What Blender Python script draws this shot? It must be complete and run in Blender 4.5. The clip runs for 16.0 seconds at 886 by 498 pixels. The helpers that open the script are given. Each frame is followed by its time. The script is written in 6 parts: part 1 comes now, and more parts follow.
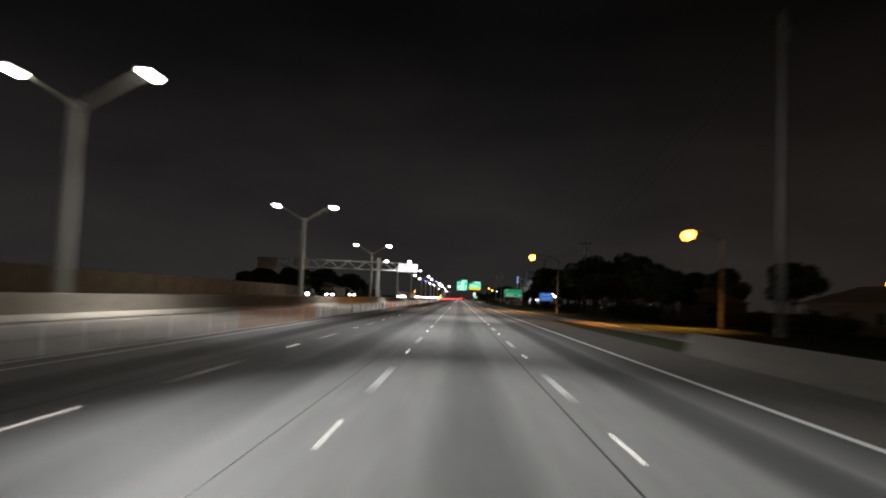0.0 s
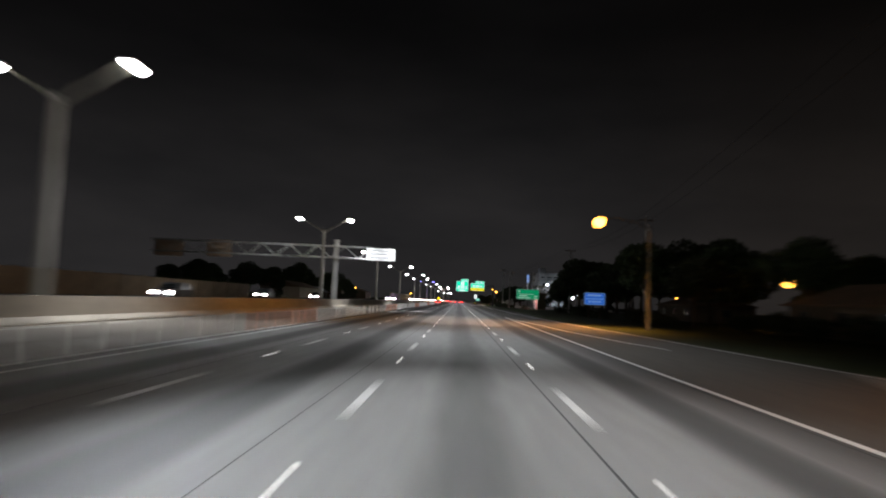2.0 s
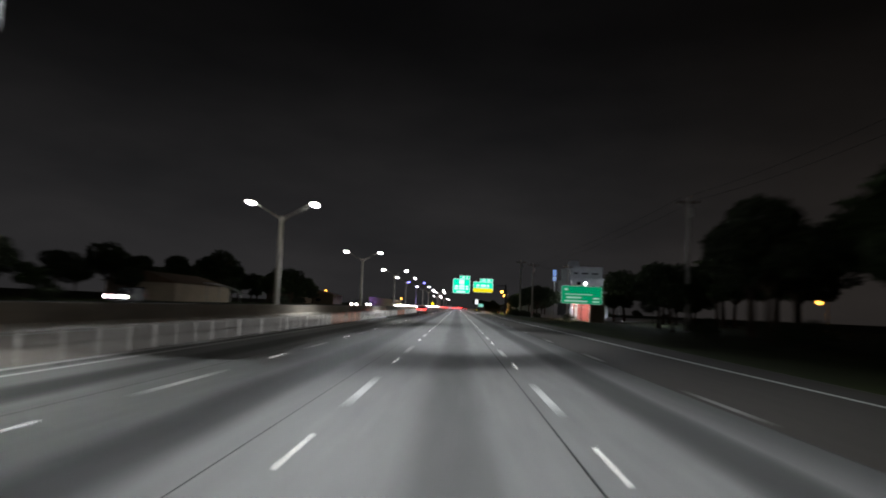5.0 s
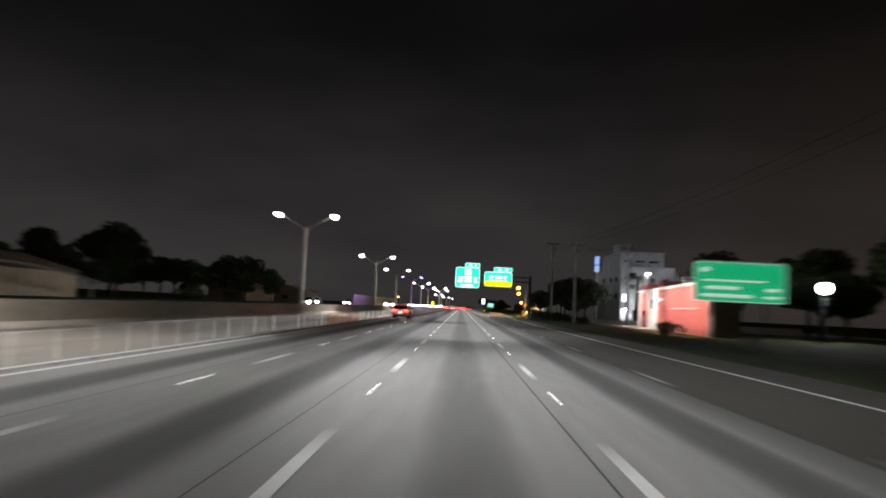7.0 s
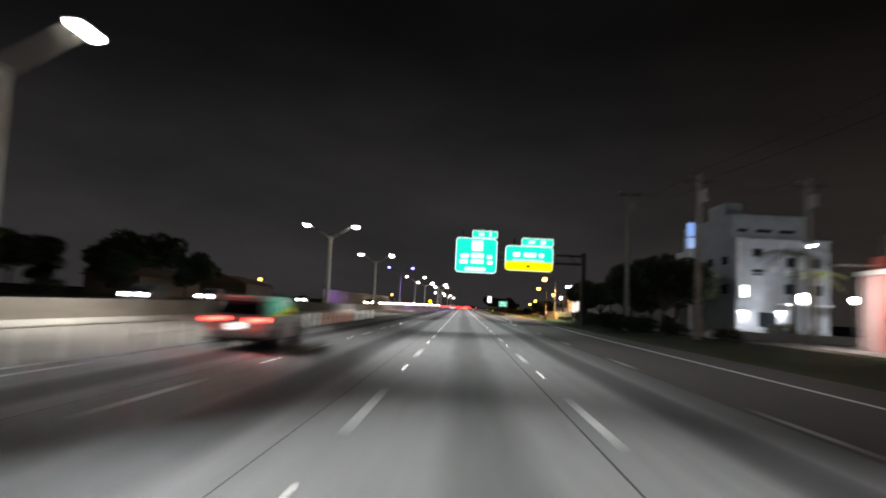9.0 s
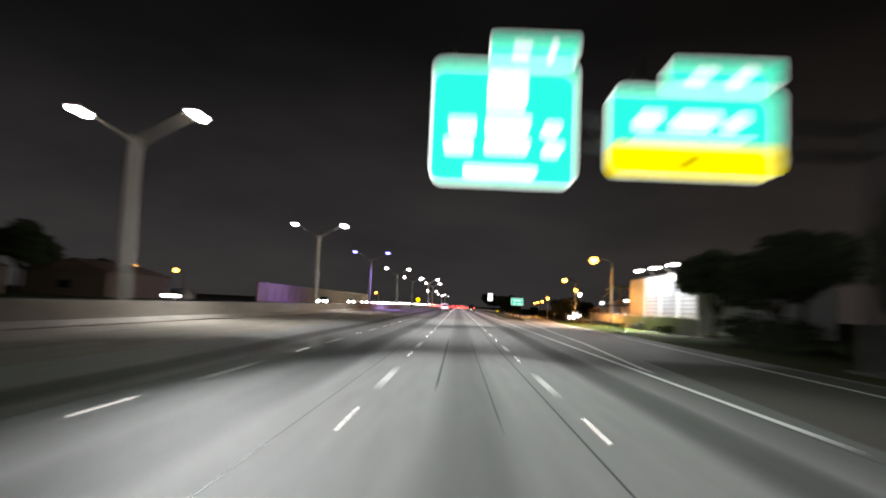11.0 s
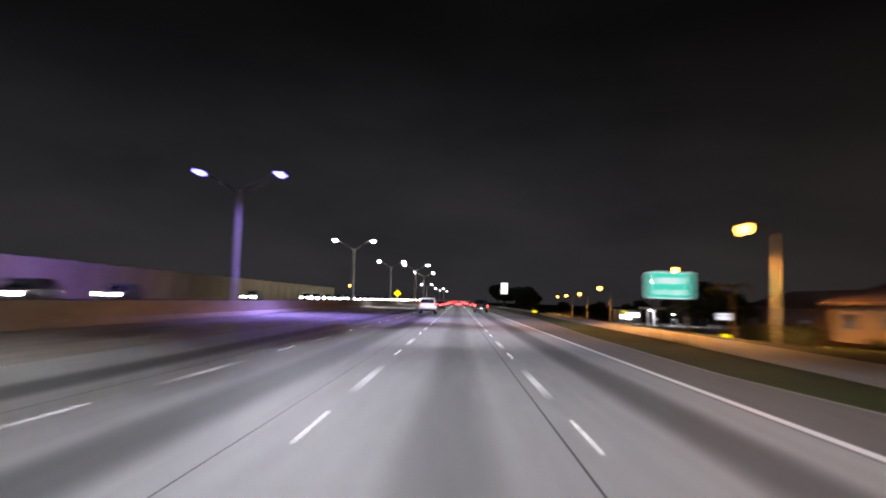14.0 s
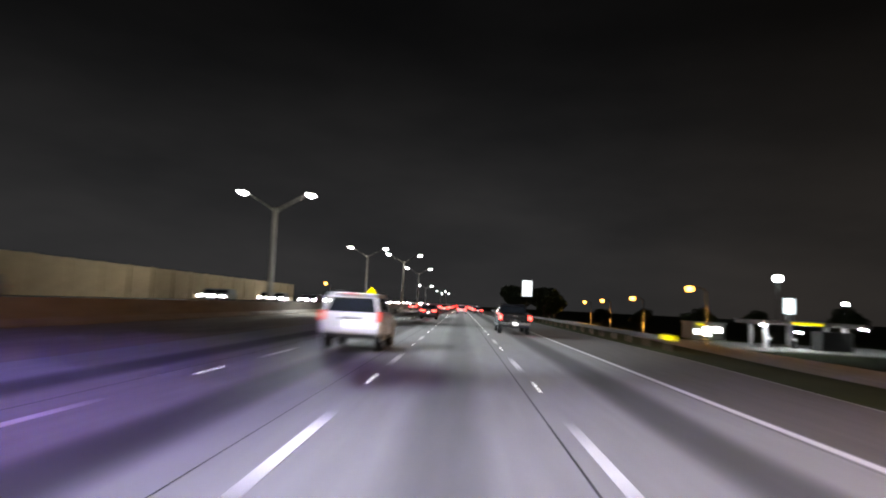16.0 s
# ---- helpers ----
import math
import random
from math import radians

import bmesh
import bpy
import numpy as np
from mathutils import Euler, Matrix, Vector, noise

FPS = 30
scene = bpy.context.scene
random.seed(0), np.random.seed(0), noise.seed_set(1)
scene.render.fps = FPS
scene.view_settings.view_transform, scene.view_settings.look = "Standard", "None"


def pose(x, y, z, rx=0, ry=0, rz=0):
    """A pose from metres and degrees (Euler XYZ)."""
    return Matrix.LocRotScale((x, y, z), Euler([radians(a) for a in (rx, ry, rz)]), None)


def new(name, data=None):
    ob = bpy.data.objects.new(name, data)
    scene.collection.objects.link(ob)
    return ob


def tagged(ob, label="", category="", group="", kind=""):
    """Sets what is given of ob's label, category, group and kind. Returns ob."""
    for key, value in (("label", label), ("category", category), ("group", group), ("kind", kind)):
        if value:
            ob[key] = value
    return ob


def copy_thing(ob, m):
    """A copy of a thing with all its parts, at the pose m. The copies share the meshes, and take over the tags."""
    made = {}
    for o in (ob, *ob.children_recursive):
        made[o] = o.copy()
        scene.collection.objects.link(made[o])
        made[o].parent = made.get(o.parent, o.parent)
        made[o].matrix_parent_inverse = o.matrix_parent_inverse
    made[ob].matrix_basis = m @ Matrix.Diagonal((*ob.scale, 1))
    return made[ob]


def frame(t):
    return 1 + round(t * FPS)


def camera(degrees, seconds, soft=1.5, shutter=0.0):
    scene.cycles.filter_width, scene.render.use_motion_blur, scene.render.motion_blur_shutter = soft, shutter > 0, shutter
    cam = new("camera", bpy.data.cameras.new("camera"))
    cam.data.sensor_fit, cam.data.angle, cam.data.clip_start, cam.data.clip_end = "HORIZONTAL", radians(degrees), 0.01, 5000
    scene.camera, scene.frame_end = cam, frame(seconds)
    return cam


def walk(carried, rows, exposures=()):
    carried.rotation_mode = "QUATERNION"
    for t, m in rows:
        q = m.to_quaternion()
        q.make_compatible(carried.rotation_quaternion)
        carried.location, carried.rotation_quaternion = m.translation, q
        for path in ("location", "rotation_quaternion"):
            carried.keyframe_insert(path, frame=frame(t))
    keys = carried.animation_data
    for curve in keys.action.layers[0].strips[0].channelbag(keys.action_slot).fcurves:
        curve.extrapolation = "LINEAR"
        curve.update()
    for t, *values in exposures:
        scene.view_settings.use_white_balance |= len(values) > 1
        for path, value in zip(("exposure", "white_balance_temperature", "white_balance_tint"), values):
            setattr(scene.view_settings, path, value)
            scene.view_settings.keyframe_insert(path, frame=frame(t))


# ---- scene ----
# camera: driven along the middle lane
cam = camera(69.2, 16.0, soft=1.9, shutter=2.0)
ROWS = [
    (0.00, pose(-0.29, 39.20, 1.72, 94.32, -2.55, 1.42)),
    (0.50, pose(-0.26, 51.69, 1.72, 94.15, -1.98, 1.45)),
    (1.00, pose(-0.20, 64.02, 1.72, 94.49, -2.40, 1.57)),
    (1.50, pose(-0.19, 76.98, 1.72, 94.27, -2.15, 1.49)),
    (2.00, pose(-0.24, 90.14, 1.72, 94.55, -2.53, 1.40)),
    (2.50, pose(-0.20, 103.45, 1.72, 94.42, -2.11, 1.37)),
    (3.00, pose(-0.20, 117.31, 1.72, 94.63, -2.19, 1.30)),
    (3.50, pose(-0.18, 131.37, 1.72, 94.75, -2.34, 1.36)),
    (4.00, pose(-0.13, 145.48, 1.72, 94.94, -2.13, 1.31)),
    (4.75, pose(-0.04, 166.41, 1.72, 95.08, -2.33, 1.26)),
    (5.50, pose(0.01, 187.24, 1.72, 95.11, -2.71, 1.26)),
    (6.50, pose(-0.03, 215.09, 1.72, 95.09, -3.04, 1.39)),
    (7.00, pose(-0.15, 229.18, 1.72, 95.08, -2.81, 1.56)),
    (7.50, pose(-0.15, 243.21, 1.72, 95.01, -3.07, 1.70)),
    (8.00, pose(-0.20, 257.93, 1.72, 95.08, -2.82, 1.82)),
    (8.50, pose(-0.29, 272.02, 1.72, 95.06, -2.73, 1.75)),
    (9.00, pose(-0.35, 285.84, 1.72, 94.98, -2.95, 1.73)),
    (9.75, pose(-0.35, 306.81, 1.72, 94.95, -2.96, 1.60)),
    (10.50, pose(-0.31, 328.10, 1.72, 94.94, -2.77, 1.43)),
    (11.50, pose(-0.23, 357.01, 1.72, 94.89, -2.42, 1.25)),
    (12.00, pose(-0.19, 371.78, 1.72, 94.80, -2.32, 1.24)),
    (12.50, pose(-0.07, 386.47, 1.72, 94.85, -2.25, 1.13)),
    (13.00, pose(0.19, 400.58, 1.72, 94.67, -2.09, 1.24)),
    (13.50, pose(0.12, 414.04, 1.72, 94.66, -1.83, 1.29)),
    (14.00, pose(0.08, 428.59, 1.72, 94.56, -1.85, 1.35)),
    (14.50, pose(0.18, 444.96, 1.72, 94.63, -2.08, 1.51)),
    (15.00, pose(0.14, 458.00, 1.72, 94.64, -2.28, 1.61)),
    (15.50, pose(0.09, 470.59, 1.72, 94.71, -2.43, 1.55)),
    (16.00, pose(0.08, 483.93, 1.72, 94.89, -2.82, 1.62)),
]
# the clip's camera turns bluish past the violet lamp
walk(cam, ROWS, [(0.0, 0.2, 6950, 11), (0.5, 0.7, 7000, 12), (1.0, 0.25, 6900, 13), (1.5, 0.15, 6550, 9), (2.0, 0.1, 6500, 10), (2.5, 0.45, 6750, 11), (3.0, 0.5, 7250, 13), (3.5, 0.45, 6050, 10),
                 (4.0, 0.25, 6100, 9), (6.5, 0.4, 6800, 11), (7.0, 0.8, 6800, 13), (7.5, 0.35, 6800, 11), (8.0, 0.15, 6600, 10), (8.5, 0.25, 6500, 10), (9.0, 0.65, 6650, 10),
                 (11.5, 0.8, 6900, 12), (12.0, 0.5, 7200, 14), (12.5, 0.55, 6850, 13), (13.0, 0.5, 6500, 10), (13.5, 0.72, 6000, 8), (14.0, 0.5, 6250, 15), (14.5, 0.4, 5800, 20), (15.0, 0.45, 5050, 18), (15.5, 0.45, 4750, 14), (16.0, 0.6, 6450, 6)])

# ---- night sky and large lights ----
world = bpy.data.worlds.new("night_sky")
scene.world = world
world.use_nodes = True
wn = world.node_tree
wbg = wn.nodes["Background"]
wtex = wn.nodes.new("ShaderNodeTexCoord")
wmap = wn.nodes.new("ShaderNodeMapping")
wmap.inputs["Scale"].default_value = (2.0, 2.0, 6.0)
wnoise = wn.nodes.new("ShaderNodeTexNoise")
wnoise.inputs["Scale"].default_value = 1.6
wnoise.inputs["Detail"].default_value = 5.0
wramp = wn.nodes.new("ShaderNodeValToRGB")
wramp.color_ramp.elements[0].position = 0.35
wramp.color_ramp.elements[0].color = (0.0062, 0.0060, 0.0063, 1)
wramp.color_ramp.elements[1].position = 0.75
wramp.color_ramp.elements[1].color = (0.0098, 0.0092, 0.0094, 1)
wn.links.new(wtex.outputs["Generated"], wmap.inputs["Vector"])
wn.links.new(wmap.outputs["Vector"], wnoise.inputs["Vector"])
wn.links.new(wnoise.outputs["Fac"], wramp.inputs["Fac"])
# a faint glow of the city low over the horizon
wsep = wn.nodes.new("ShaderNodeSeparateXYZ")
wn.links.new(wtex.outputs["Generated"], wsep.inputs[0])
wlow = wn.nodes.new("ShaderNodeMapRange")
wlow.interpolation_type = "SMOOTHSTEP"
wlow.inputs["From Min"].default_value = 0.0
wlow.inputs["From Max"].default_value = 0.42
wlow.inputs["To Min"].default_value = 3.0
wlow.inputs["To Max"].default_value = 0.42
wn.links.new(wsep.outputs["Z"], wlow.inputs["Value"])
wmul = wn.nodes.new("ShaderNodeVectorMath")
wmul.operation = "SCALE"
wn.links.new(wramp.outputs["Color"], wmul.inputs[0])
wn.links.new(wlow.outputs["Result"], wmul.inputs["Scale"])
wside = wn.nodes.new("ShaderNodeMapRange")
wside.interpolation_type = "SMOOTHSTEP"
wside.inputs["From Min"].default_value = 0.05
wside.inputs["From Max"].default_value = 0.55
wn.links.new(wsep.outputs["X"], wside.inputs["Value"])
wwarm = wn.nodes.new("ShaderNodeMix")
wwarm.data_type = "RGBA"
wwarm.blend_type = "MULTIPLY"
wwarm.inputs[7].default_value = (0.86, 0.77, 0.68, 1)
wn.links.new(wside.outputs["Result"], wwarm.inputs[0])
wn.links.new(wmul.outputs[0], wwarm.inputs[6])
wn.links.new(wwarm.outputs[2], wbg.inputs["Color"])
wbg.inputs["Strength"].default_value = 0.82

LED_WATTS = 74000
SODIUM_WATTS = 20000


# ---- materials ----
def mat(name, color, rough=0.7, metal=0.0, var=0.25, grain=6.0, stain=0.35, bump=0.15, bump_scale=60.0,
        stretch=(1, 1, 1), island=0.0, coat=0.0, spec=0.5, alpha_noise=False):
    m = bpy.data.materials.new(name)
    m.use_nodes = True
    nt = m.node_tree
    b = nt.nodes["Principled BSDF"]
    b.inputs["Roughness"].default_value = rough
    b.inputs["Metallic"].default_value = metal
    b.inputs["Coat Weight"].default_value = coat
    b.inputs["Specular IOR Level"].default_value = spec
    tc = nt.nodes.new("ShaderNodeTexCoord")
    mp = nt.nodes.new("ShaderNodeMapping")
    mp.inputs["Scale"].default_value = stretch
    nt.links.new(tc.outputs["Object"], mp.inputs["Vector"])
    n1 = nt.nodes.new("ShaderNodeTexNoise")
    n1.inputs["Scale"].default_value = grain
    n1.inputs["Detail"].default_value = 4.0
    n2 = nt.nodes.new("ShaderNodeTexNoise")
    n2.inputs["Scale"].default_value = stain
    n2.inputs["Detail"].default_value = 3.0
    nt.links.new(mp.outputs["Vector"], n1.inputs["Vector"])
    nt.links.new(mp.outputs["Vector"], n2.inputs["Vector"])
    mul = nt.nodes.new("ShaderNodeMath")
    mul.operation = "ADD"
    nt.links.new(n1.outputs["Fac"], mul.inputs[0])
    nt.links.new(n2.outputs["Fac"], mul.inputs[1])
    rng = nt.nodes.new("ShaderNodeMapRange")
    rng.inputs["From Min"].default_value = 0.6
    rng.inputs["From Max"].default_value = 1.4
    rng.inputs["To Min"].default_value = 1.0 - var
    rng.inputs["To Max"].default_value = 1.0 + var
    nt.links.new(mul.outputs[0], rng.inputs["Value"])
    last = rng.outputs["Result"]
    if island:
        info = nt.nodes.new("ShaderNodeNewGeometry")
        r2 = nt.nodes.new("ShaderNodeMapRange")
        r2.inputs["To Min"].default_value = 1.0 - island
        r2.inputs["To Max"].default_value = 1.0 + island
        nt.links.new(info.outputs["Random Per Island"], r2.inputs["Value"])
        mm = nt.nodes.new("ShaderNodeMath")
        mm.operation = "MULTIPLY"
        nt.links.new(last, mm.inputs[0])
        nt.links.new(r2.outputs["Result"], mm.inputs[1])
        last = mm.outputs[0]
    vm = nt.nodes.new("ShaderNodeVectorMath")
    vm.operation = "SCALE"
    vm.inputs[0].default_value = color
    nt.links.new(last, vm.inputs["Scale"])
    nt.links.new(vm.outputs[0], b.inputs["Base Color"])
    if bump:
        n3 = nt.nodes.new("ShaderNodeTexNoise")
        n3.inputs["Scale"].default_value = bump_scale
        n3.inputs["Detail"].default_value = 3.0
        nt.links.new(mp.outputs["Vector"], n3.inputs["Vector"])
        bp = nt.nodes.new("ShaderNodeBump")
        bp.inputs["Strength"].default_value = bump
        bp.inputs["Distance"].default_value = 0.01
        nt.links.new(n3.outputs["Fac"], bp.inputs["Height"])
        nt.links.new(bp.outputs["Normal"], b.inputs["Normal"])
    return m


def glow(name, color, strength, base=None):
    m = bpy.data.materials.new(name)
    m.use_nodes = True
    b = m.node_tree.nodes["Principled BSDF"]
    b.inputs["Base Color"].default_value = (*(base or color), 1)
    b.inputs["Roughness"].default_value = 0.4
    b.inputs["Emission Color"].default_value = (*color, 1)
    b.inputs["Emission Strength"].default_value = strength
    return m


def road_concrete():
    """Ribbed concrete pavement: worn wheel paths, a dark oil track along the middle of each lane."""
    m = mat("road_concrete", (0.30, 0.296, 0.286), rough=0.72, var=0.22, grain=3.0, stain=0.12, bump=0.25, bump_scale=35.0,
            stretch=(1, 0.25, 1), spec=0.35)
    nt = m.node_tree
    b = nt.nodes["Principled BSDF"]
    src = b.inputs["Base Color"].links[0].from_socket
    tc = nt.nodes.new("ShaderNodeTexCoord")
    sep = nt.nodes.new("ShaderNodeSeparateXYZ")
    nt.links.new(tc.outputs["Object"], sep.inputs[0])
    wob = nt.nodes.new("ShaderNodeTexNoise")
    wob.inputs["Scale"].default_value = 0.05
    nt.links.new(tc.outputs["Object"], wob.inputs["Vector"])
    sh = nt.nodes.new("ShaderNodeMath")
    sh.operation = "MULTIPLY_ADD"
    sh.inputs[1].default_value = 0.5
    nt.links.new(wob.outputs["Fac"], sh.inputs[0])
    off = nt.nodes.new("ShaderNodeMath")
    off.operation = "SUBTRACT"
    off.inputs[1].default_value = 0.25
    nt.links.new(sep.outputs["X"], off.inputs[0])
    nt.links.new(off.outputs[0], sh.inputs[2])
    ph = nt.nodes.new("ShaderNodeMath")
    ph.operation = "MULTIPLY"
    ph.inputs[1].default_value = 2 * math.pi / 3.6
    nt.links.new(sh.outputs[0], ph.inputs[0])
    co = nt.nodes.new("ShaderNodeMath")
    co.operation = "COSINE"
    nt.links.new(ph.outputs[0], co.inputs[0])
    rg = nt.nodes.new("ShaderNodeMapRange")
    rg.interpolation_type = "SMOOTHSTEP"
    rg.inputs["From Min"].default_value = 0.25
    rg.inputs["From Max"].default_value = 1.0
    nt.links.new(co.outputs[0], rg.inputs["Value"])
    # the middle lane's oil track is painted weaker, as if washed out by headlights
    ab = nt.nodes.new("ShaderNodeMath")
    ab.operation = "ABSOLUTE"
    nt.links.new(sep.outputs["X"], ab.inputs[0])
    deep = nt.nodes.new("ShaderNodeMapRange")
    deep.inputs["From Min"].default_value = 1.5
    deep.inputs["From Max"].default_value = 2.1
    deep.inputs["To Min"].default_value = -0.44
    deep.inputs["To Max"].default_value = -0.68
    nt.links.new(ab.outputs[0], deep.inputs["Value"])
    edge = nt.nodes.new("ShaderNodeMapRange")
    edge.inputs["From Min"].default_value = 5.4
    edge.inputs["From Max"].default_value = 5.9
    edge.inputs["To Min"].default_value = 1.0
    edge.inputs["To Max"].default_value = 0.12
    nt.links.new(sep.outputs["X"], edge.inputs["Value"])
    cut = nt.nodes.new("ShaderNodeMath")
    cut.operation = "MULTIPLY"
    nt.links.new(rg.outputs["Result"], cut.inputs[0])
    nt.links.new(edge.outputs["Result"], cut.inputs[1])
    band = nt.nodes.new("ShaderNodeMath")
    band.operation = "MULTIPLY_ADD"
    band.inputs[2].default_value = 1.0
    nt.links.new(cut.outputs[0], band.inputs[0])
    nt.links.new(deep.outputs["Result"], band.inputs[1])
    # the right lane darkens towards its outer side, as far as the exit
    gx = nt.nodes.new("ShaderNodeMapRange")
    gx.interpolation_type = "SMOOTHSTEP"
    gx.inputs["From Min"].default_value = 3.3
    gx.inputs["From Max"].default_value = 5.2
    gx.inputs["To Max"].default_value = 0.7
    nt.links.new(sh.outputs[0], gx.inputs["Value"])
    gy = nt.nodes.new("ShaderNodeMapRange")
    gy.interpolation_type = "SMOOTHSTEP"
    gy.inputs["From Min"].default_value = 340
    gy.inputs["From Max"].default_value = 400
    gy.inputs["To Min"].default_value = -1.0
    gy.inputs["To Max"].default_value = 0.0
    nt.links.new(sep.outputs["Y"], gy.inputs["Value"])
    outer_dark = nt.nodes.new("ShaderNodeMath")
    outer_dark.operation = "MULTIPLY_ADD"
    outer_dark.inputs[2].default_value = 1.0
    nt.links.new(gx.outputs["Result"], outer_dark.inputs[0])
    nt.links.new(gy.outputs["Result"], outer_dark.inputs[1])
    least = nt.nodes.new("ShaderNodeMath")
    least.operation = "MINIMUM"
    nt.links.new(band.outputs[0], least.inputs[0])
    nt.links.new(outer_dark.outputs[0], least.inputs[1])
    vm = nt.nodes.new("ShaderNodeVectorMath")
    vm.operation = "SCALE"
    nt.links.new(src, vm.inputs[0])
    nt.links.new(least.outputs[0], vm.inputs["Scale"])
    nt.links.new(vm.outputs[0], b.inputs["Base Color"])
    return m


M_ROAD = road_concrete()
M_RAMP = mat("ramp_concrete", (0.27, 0.26, 0.24), 0.8, var=0.3, grain=2.0, stain=0.15, stretch=(1, 0.3, 1))
M_ONC = mat("oncoming_asphalt", (0.12, 0.12, 0.12), 0.8, var=0.3)
M_JOINT = mat("joint_sealant", (0.04, 0.04, 0.04), 0.6, var=0.3)
M_PAINT = mat("white_lane_paint", (0.80, 0.80, 0.78), 0.5, var=0.18, grain=9.0, bump=0.1)
# greener copy of the grass, with the shop's floodlight put into its colour
M_LITGRASS = mat("floodlit_grass", (0.046, 0.082, 0.014), 0.9, var=0.4, grain=5.0, stain=0.2, bump=0.8, bump_scale=25.0, spec=0.1)
M_GRASS = mat("mown_grass", (0.040, 0.050, 0.015), 0.9, var=0.5, grain=4.0, stain=0.2, bump=0.8, bump_scale=25.0, spec=0.1)
M_BARRIER = mat("barrier_concrete", (0.62, 0.56, 0.47), 0.85, var=0.3, grain=2.5, stain=0.25, stretch=(1, 0.5, 1))
M_WALL = mat("soundwall_concrete", (0.33, 0.245, 0.14), 0.9, var=0.25, grain=1.5, stain=0.12)
M_POLE = mat("weathered_concrete_pole", (0.32, 0.30, 0.27), 0.75, var=0.2, stretch=(3, 3, 0.6))
M_STEEL = mat("galvanised_steel", (0.55, 0.55, 0.54), 0.45, metal=0.6, var=0.2, grain=8.0)
M_DARKSTEEL = mat("dark_steel", (0.06, 0.06, 0.06), 0.5, metal=0.5, var=0.2)
M_HOUSING = mat("lamp_housing", (0.25, 0.25, 0.25), 0.5, metal=0.3, var=0.15)
M_ALU = mat("sign_back_aluminium", (0.50, 0.38, 0.28), 0.6, metal=0.0, var=0.25, grain=3.0)
M_WOOD = mat("utility_pole_wood", (0.17, 0.13, 0.09), 0.9, var=0.35, stretch=(6, 6, 0.7))
M_DARKPOLE = mat("dark_weathered_pole", (0.06, 0.055, 0.05), 0.8, var=0.3, stretch=(3, 3, 0.6))
M_SODPOLE = mat("grey_concrete_lamp_pole", (0.26, 0.245, 0.22), 0.8, var=0.25, stretch=(3, 3, 0.6))
M_CONCPOLE = mat("pale_concrete_pole", (0.45, 0.43, 0.41), 0.8, var=0.2)
M_LED = glow("led_lens", (1.0, 0.97, 0.92), 150.0)
M_BLUELED = glow("blue_led_lens", (0.20, 0.18, 1.0), 12.0)
M_SODIUM = glow("sodium_lens", (1.0, 0.40, 0.05), 12.0)
M_FLOOD = glow("floodlight_lens", (0.92, 0.97, 1.0), 120.0)
M_POSTW = mat("delineator_plastic", (0.75, 0.72, 0.68), 0.5, var=0.12)
M_POSTO = mat("delineator_orange", (0.75, 0.30, 0.12), 0.5, var=0.15)
# exit sign green and legend glow, standing in for returned headlight
M_PALEGREEN = glow("exit_sign_glow", (0.06, 0.60, 0.42), 0.8, (0.01, 0.22, 0.13))
M_FADEDLEGEND = glow("exit_legend_glow", (0.75, 1.0, 0.95), 0.6, (0.6, 0.65, 0.62))
# sleeves and studs are no lamps; their glow imitates headlight thrown back
M_SLEEVE = glow("white_sleeve_glow", (1.0, 0.97, 0.93), 0.18, (0.75, 0.74, 0.70))
M_SLEEVEO = glow("orange_sleeve_glow", (1.0, 0.62, 0.5), 0.16, (0.7, 0.36, 0.24))
M_REFL = glow("stud_glow", (1.0, 0.98, 0.95), 4.5)
# overhead sign colours emit light in place of the headlights their sheeting returns
M_GREEN = glow("green_sign_glow", (0.0, 0.54, 0.35), 1.4, (0.0, 0.22, 0.12))
# guide sign face: its headlight return is put into the emission
M_GREENDIM = glow("dim_green_sign_glow", (0.0, 0.40, 0.17), 0.5, (0.0, 0.22, 0.11))
M_LEGENDFAINT = glow("faint_legend_glow", (0.7, 1.0, 0.85), 0.33, (0.6, 0.7, 0.65))
M_LEGEND = glow("white_legend_glow", (0.85, 1.0, 0.95), 1.05, (0.8, 0.8, 0.8))
M_LEGENDDIM = glow("dim_legend_glow", (0.9, 1.0, 0.95), 0.75, (0.8, 0.8, 0.8))
# this yellow emits light wherever used, as if headlights fell on it
M_YELLOW = glow("glowing_yellow", (0.85, 0.72, 0.0), 1.0, (0.6, 0.5, 0.0))
# service, message and white signs emit what headlights would give them
M_BLUE = glow("blue_sign_glow", (0.03, 0.14, 0.55), 0.75, (0.02, 0.08, 0.35))
M_LBLUE = glow("blue_legend_glow", (0.25, 0.45, 0.9), 0.4, (0.5, 0.6, 0.8))
M_WHITESIGN = glow("white_sign_glow", (0.95, 0.97, 1.0), 0.75, (0.5, 0.5, 0.5))
M_BRIGHTSIGN = glow("bright_white_glow", (0.95, 0.97, 1.0), 1.1, (0.8, 0.8, 0.8))
M_GREYTEXT = glow("grey_text_glow", (0.42, 0.45, 0.5), 0.45, (0.3, 0.3, 0.3))
M_TRUNK = mat("tree_bark", (0.09, 0.065, 0.045), 0.9, var=0.35, bump=0.6)
M_LEAF = mat("tree_leaves", (0.045, 0.07, 0.022), 0.7, var=0.3, island=0.45, bump=0)
M_LEAFD = mat("dark_tree_leaves", (0.04, 0.055, 0.025), 0.75, var=0.3, island=0.4, bump=0)
M_PALM = mat("palm_fronds", (0.10, 0.11, 0.03), 0.6, var=0.3, island=0.3, bump=0)
M_RED = mat("red_painted_panel", (0.58, 0.13, 0.11), 0.6, var=0.12, grain=2.0)
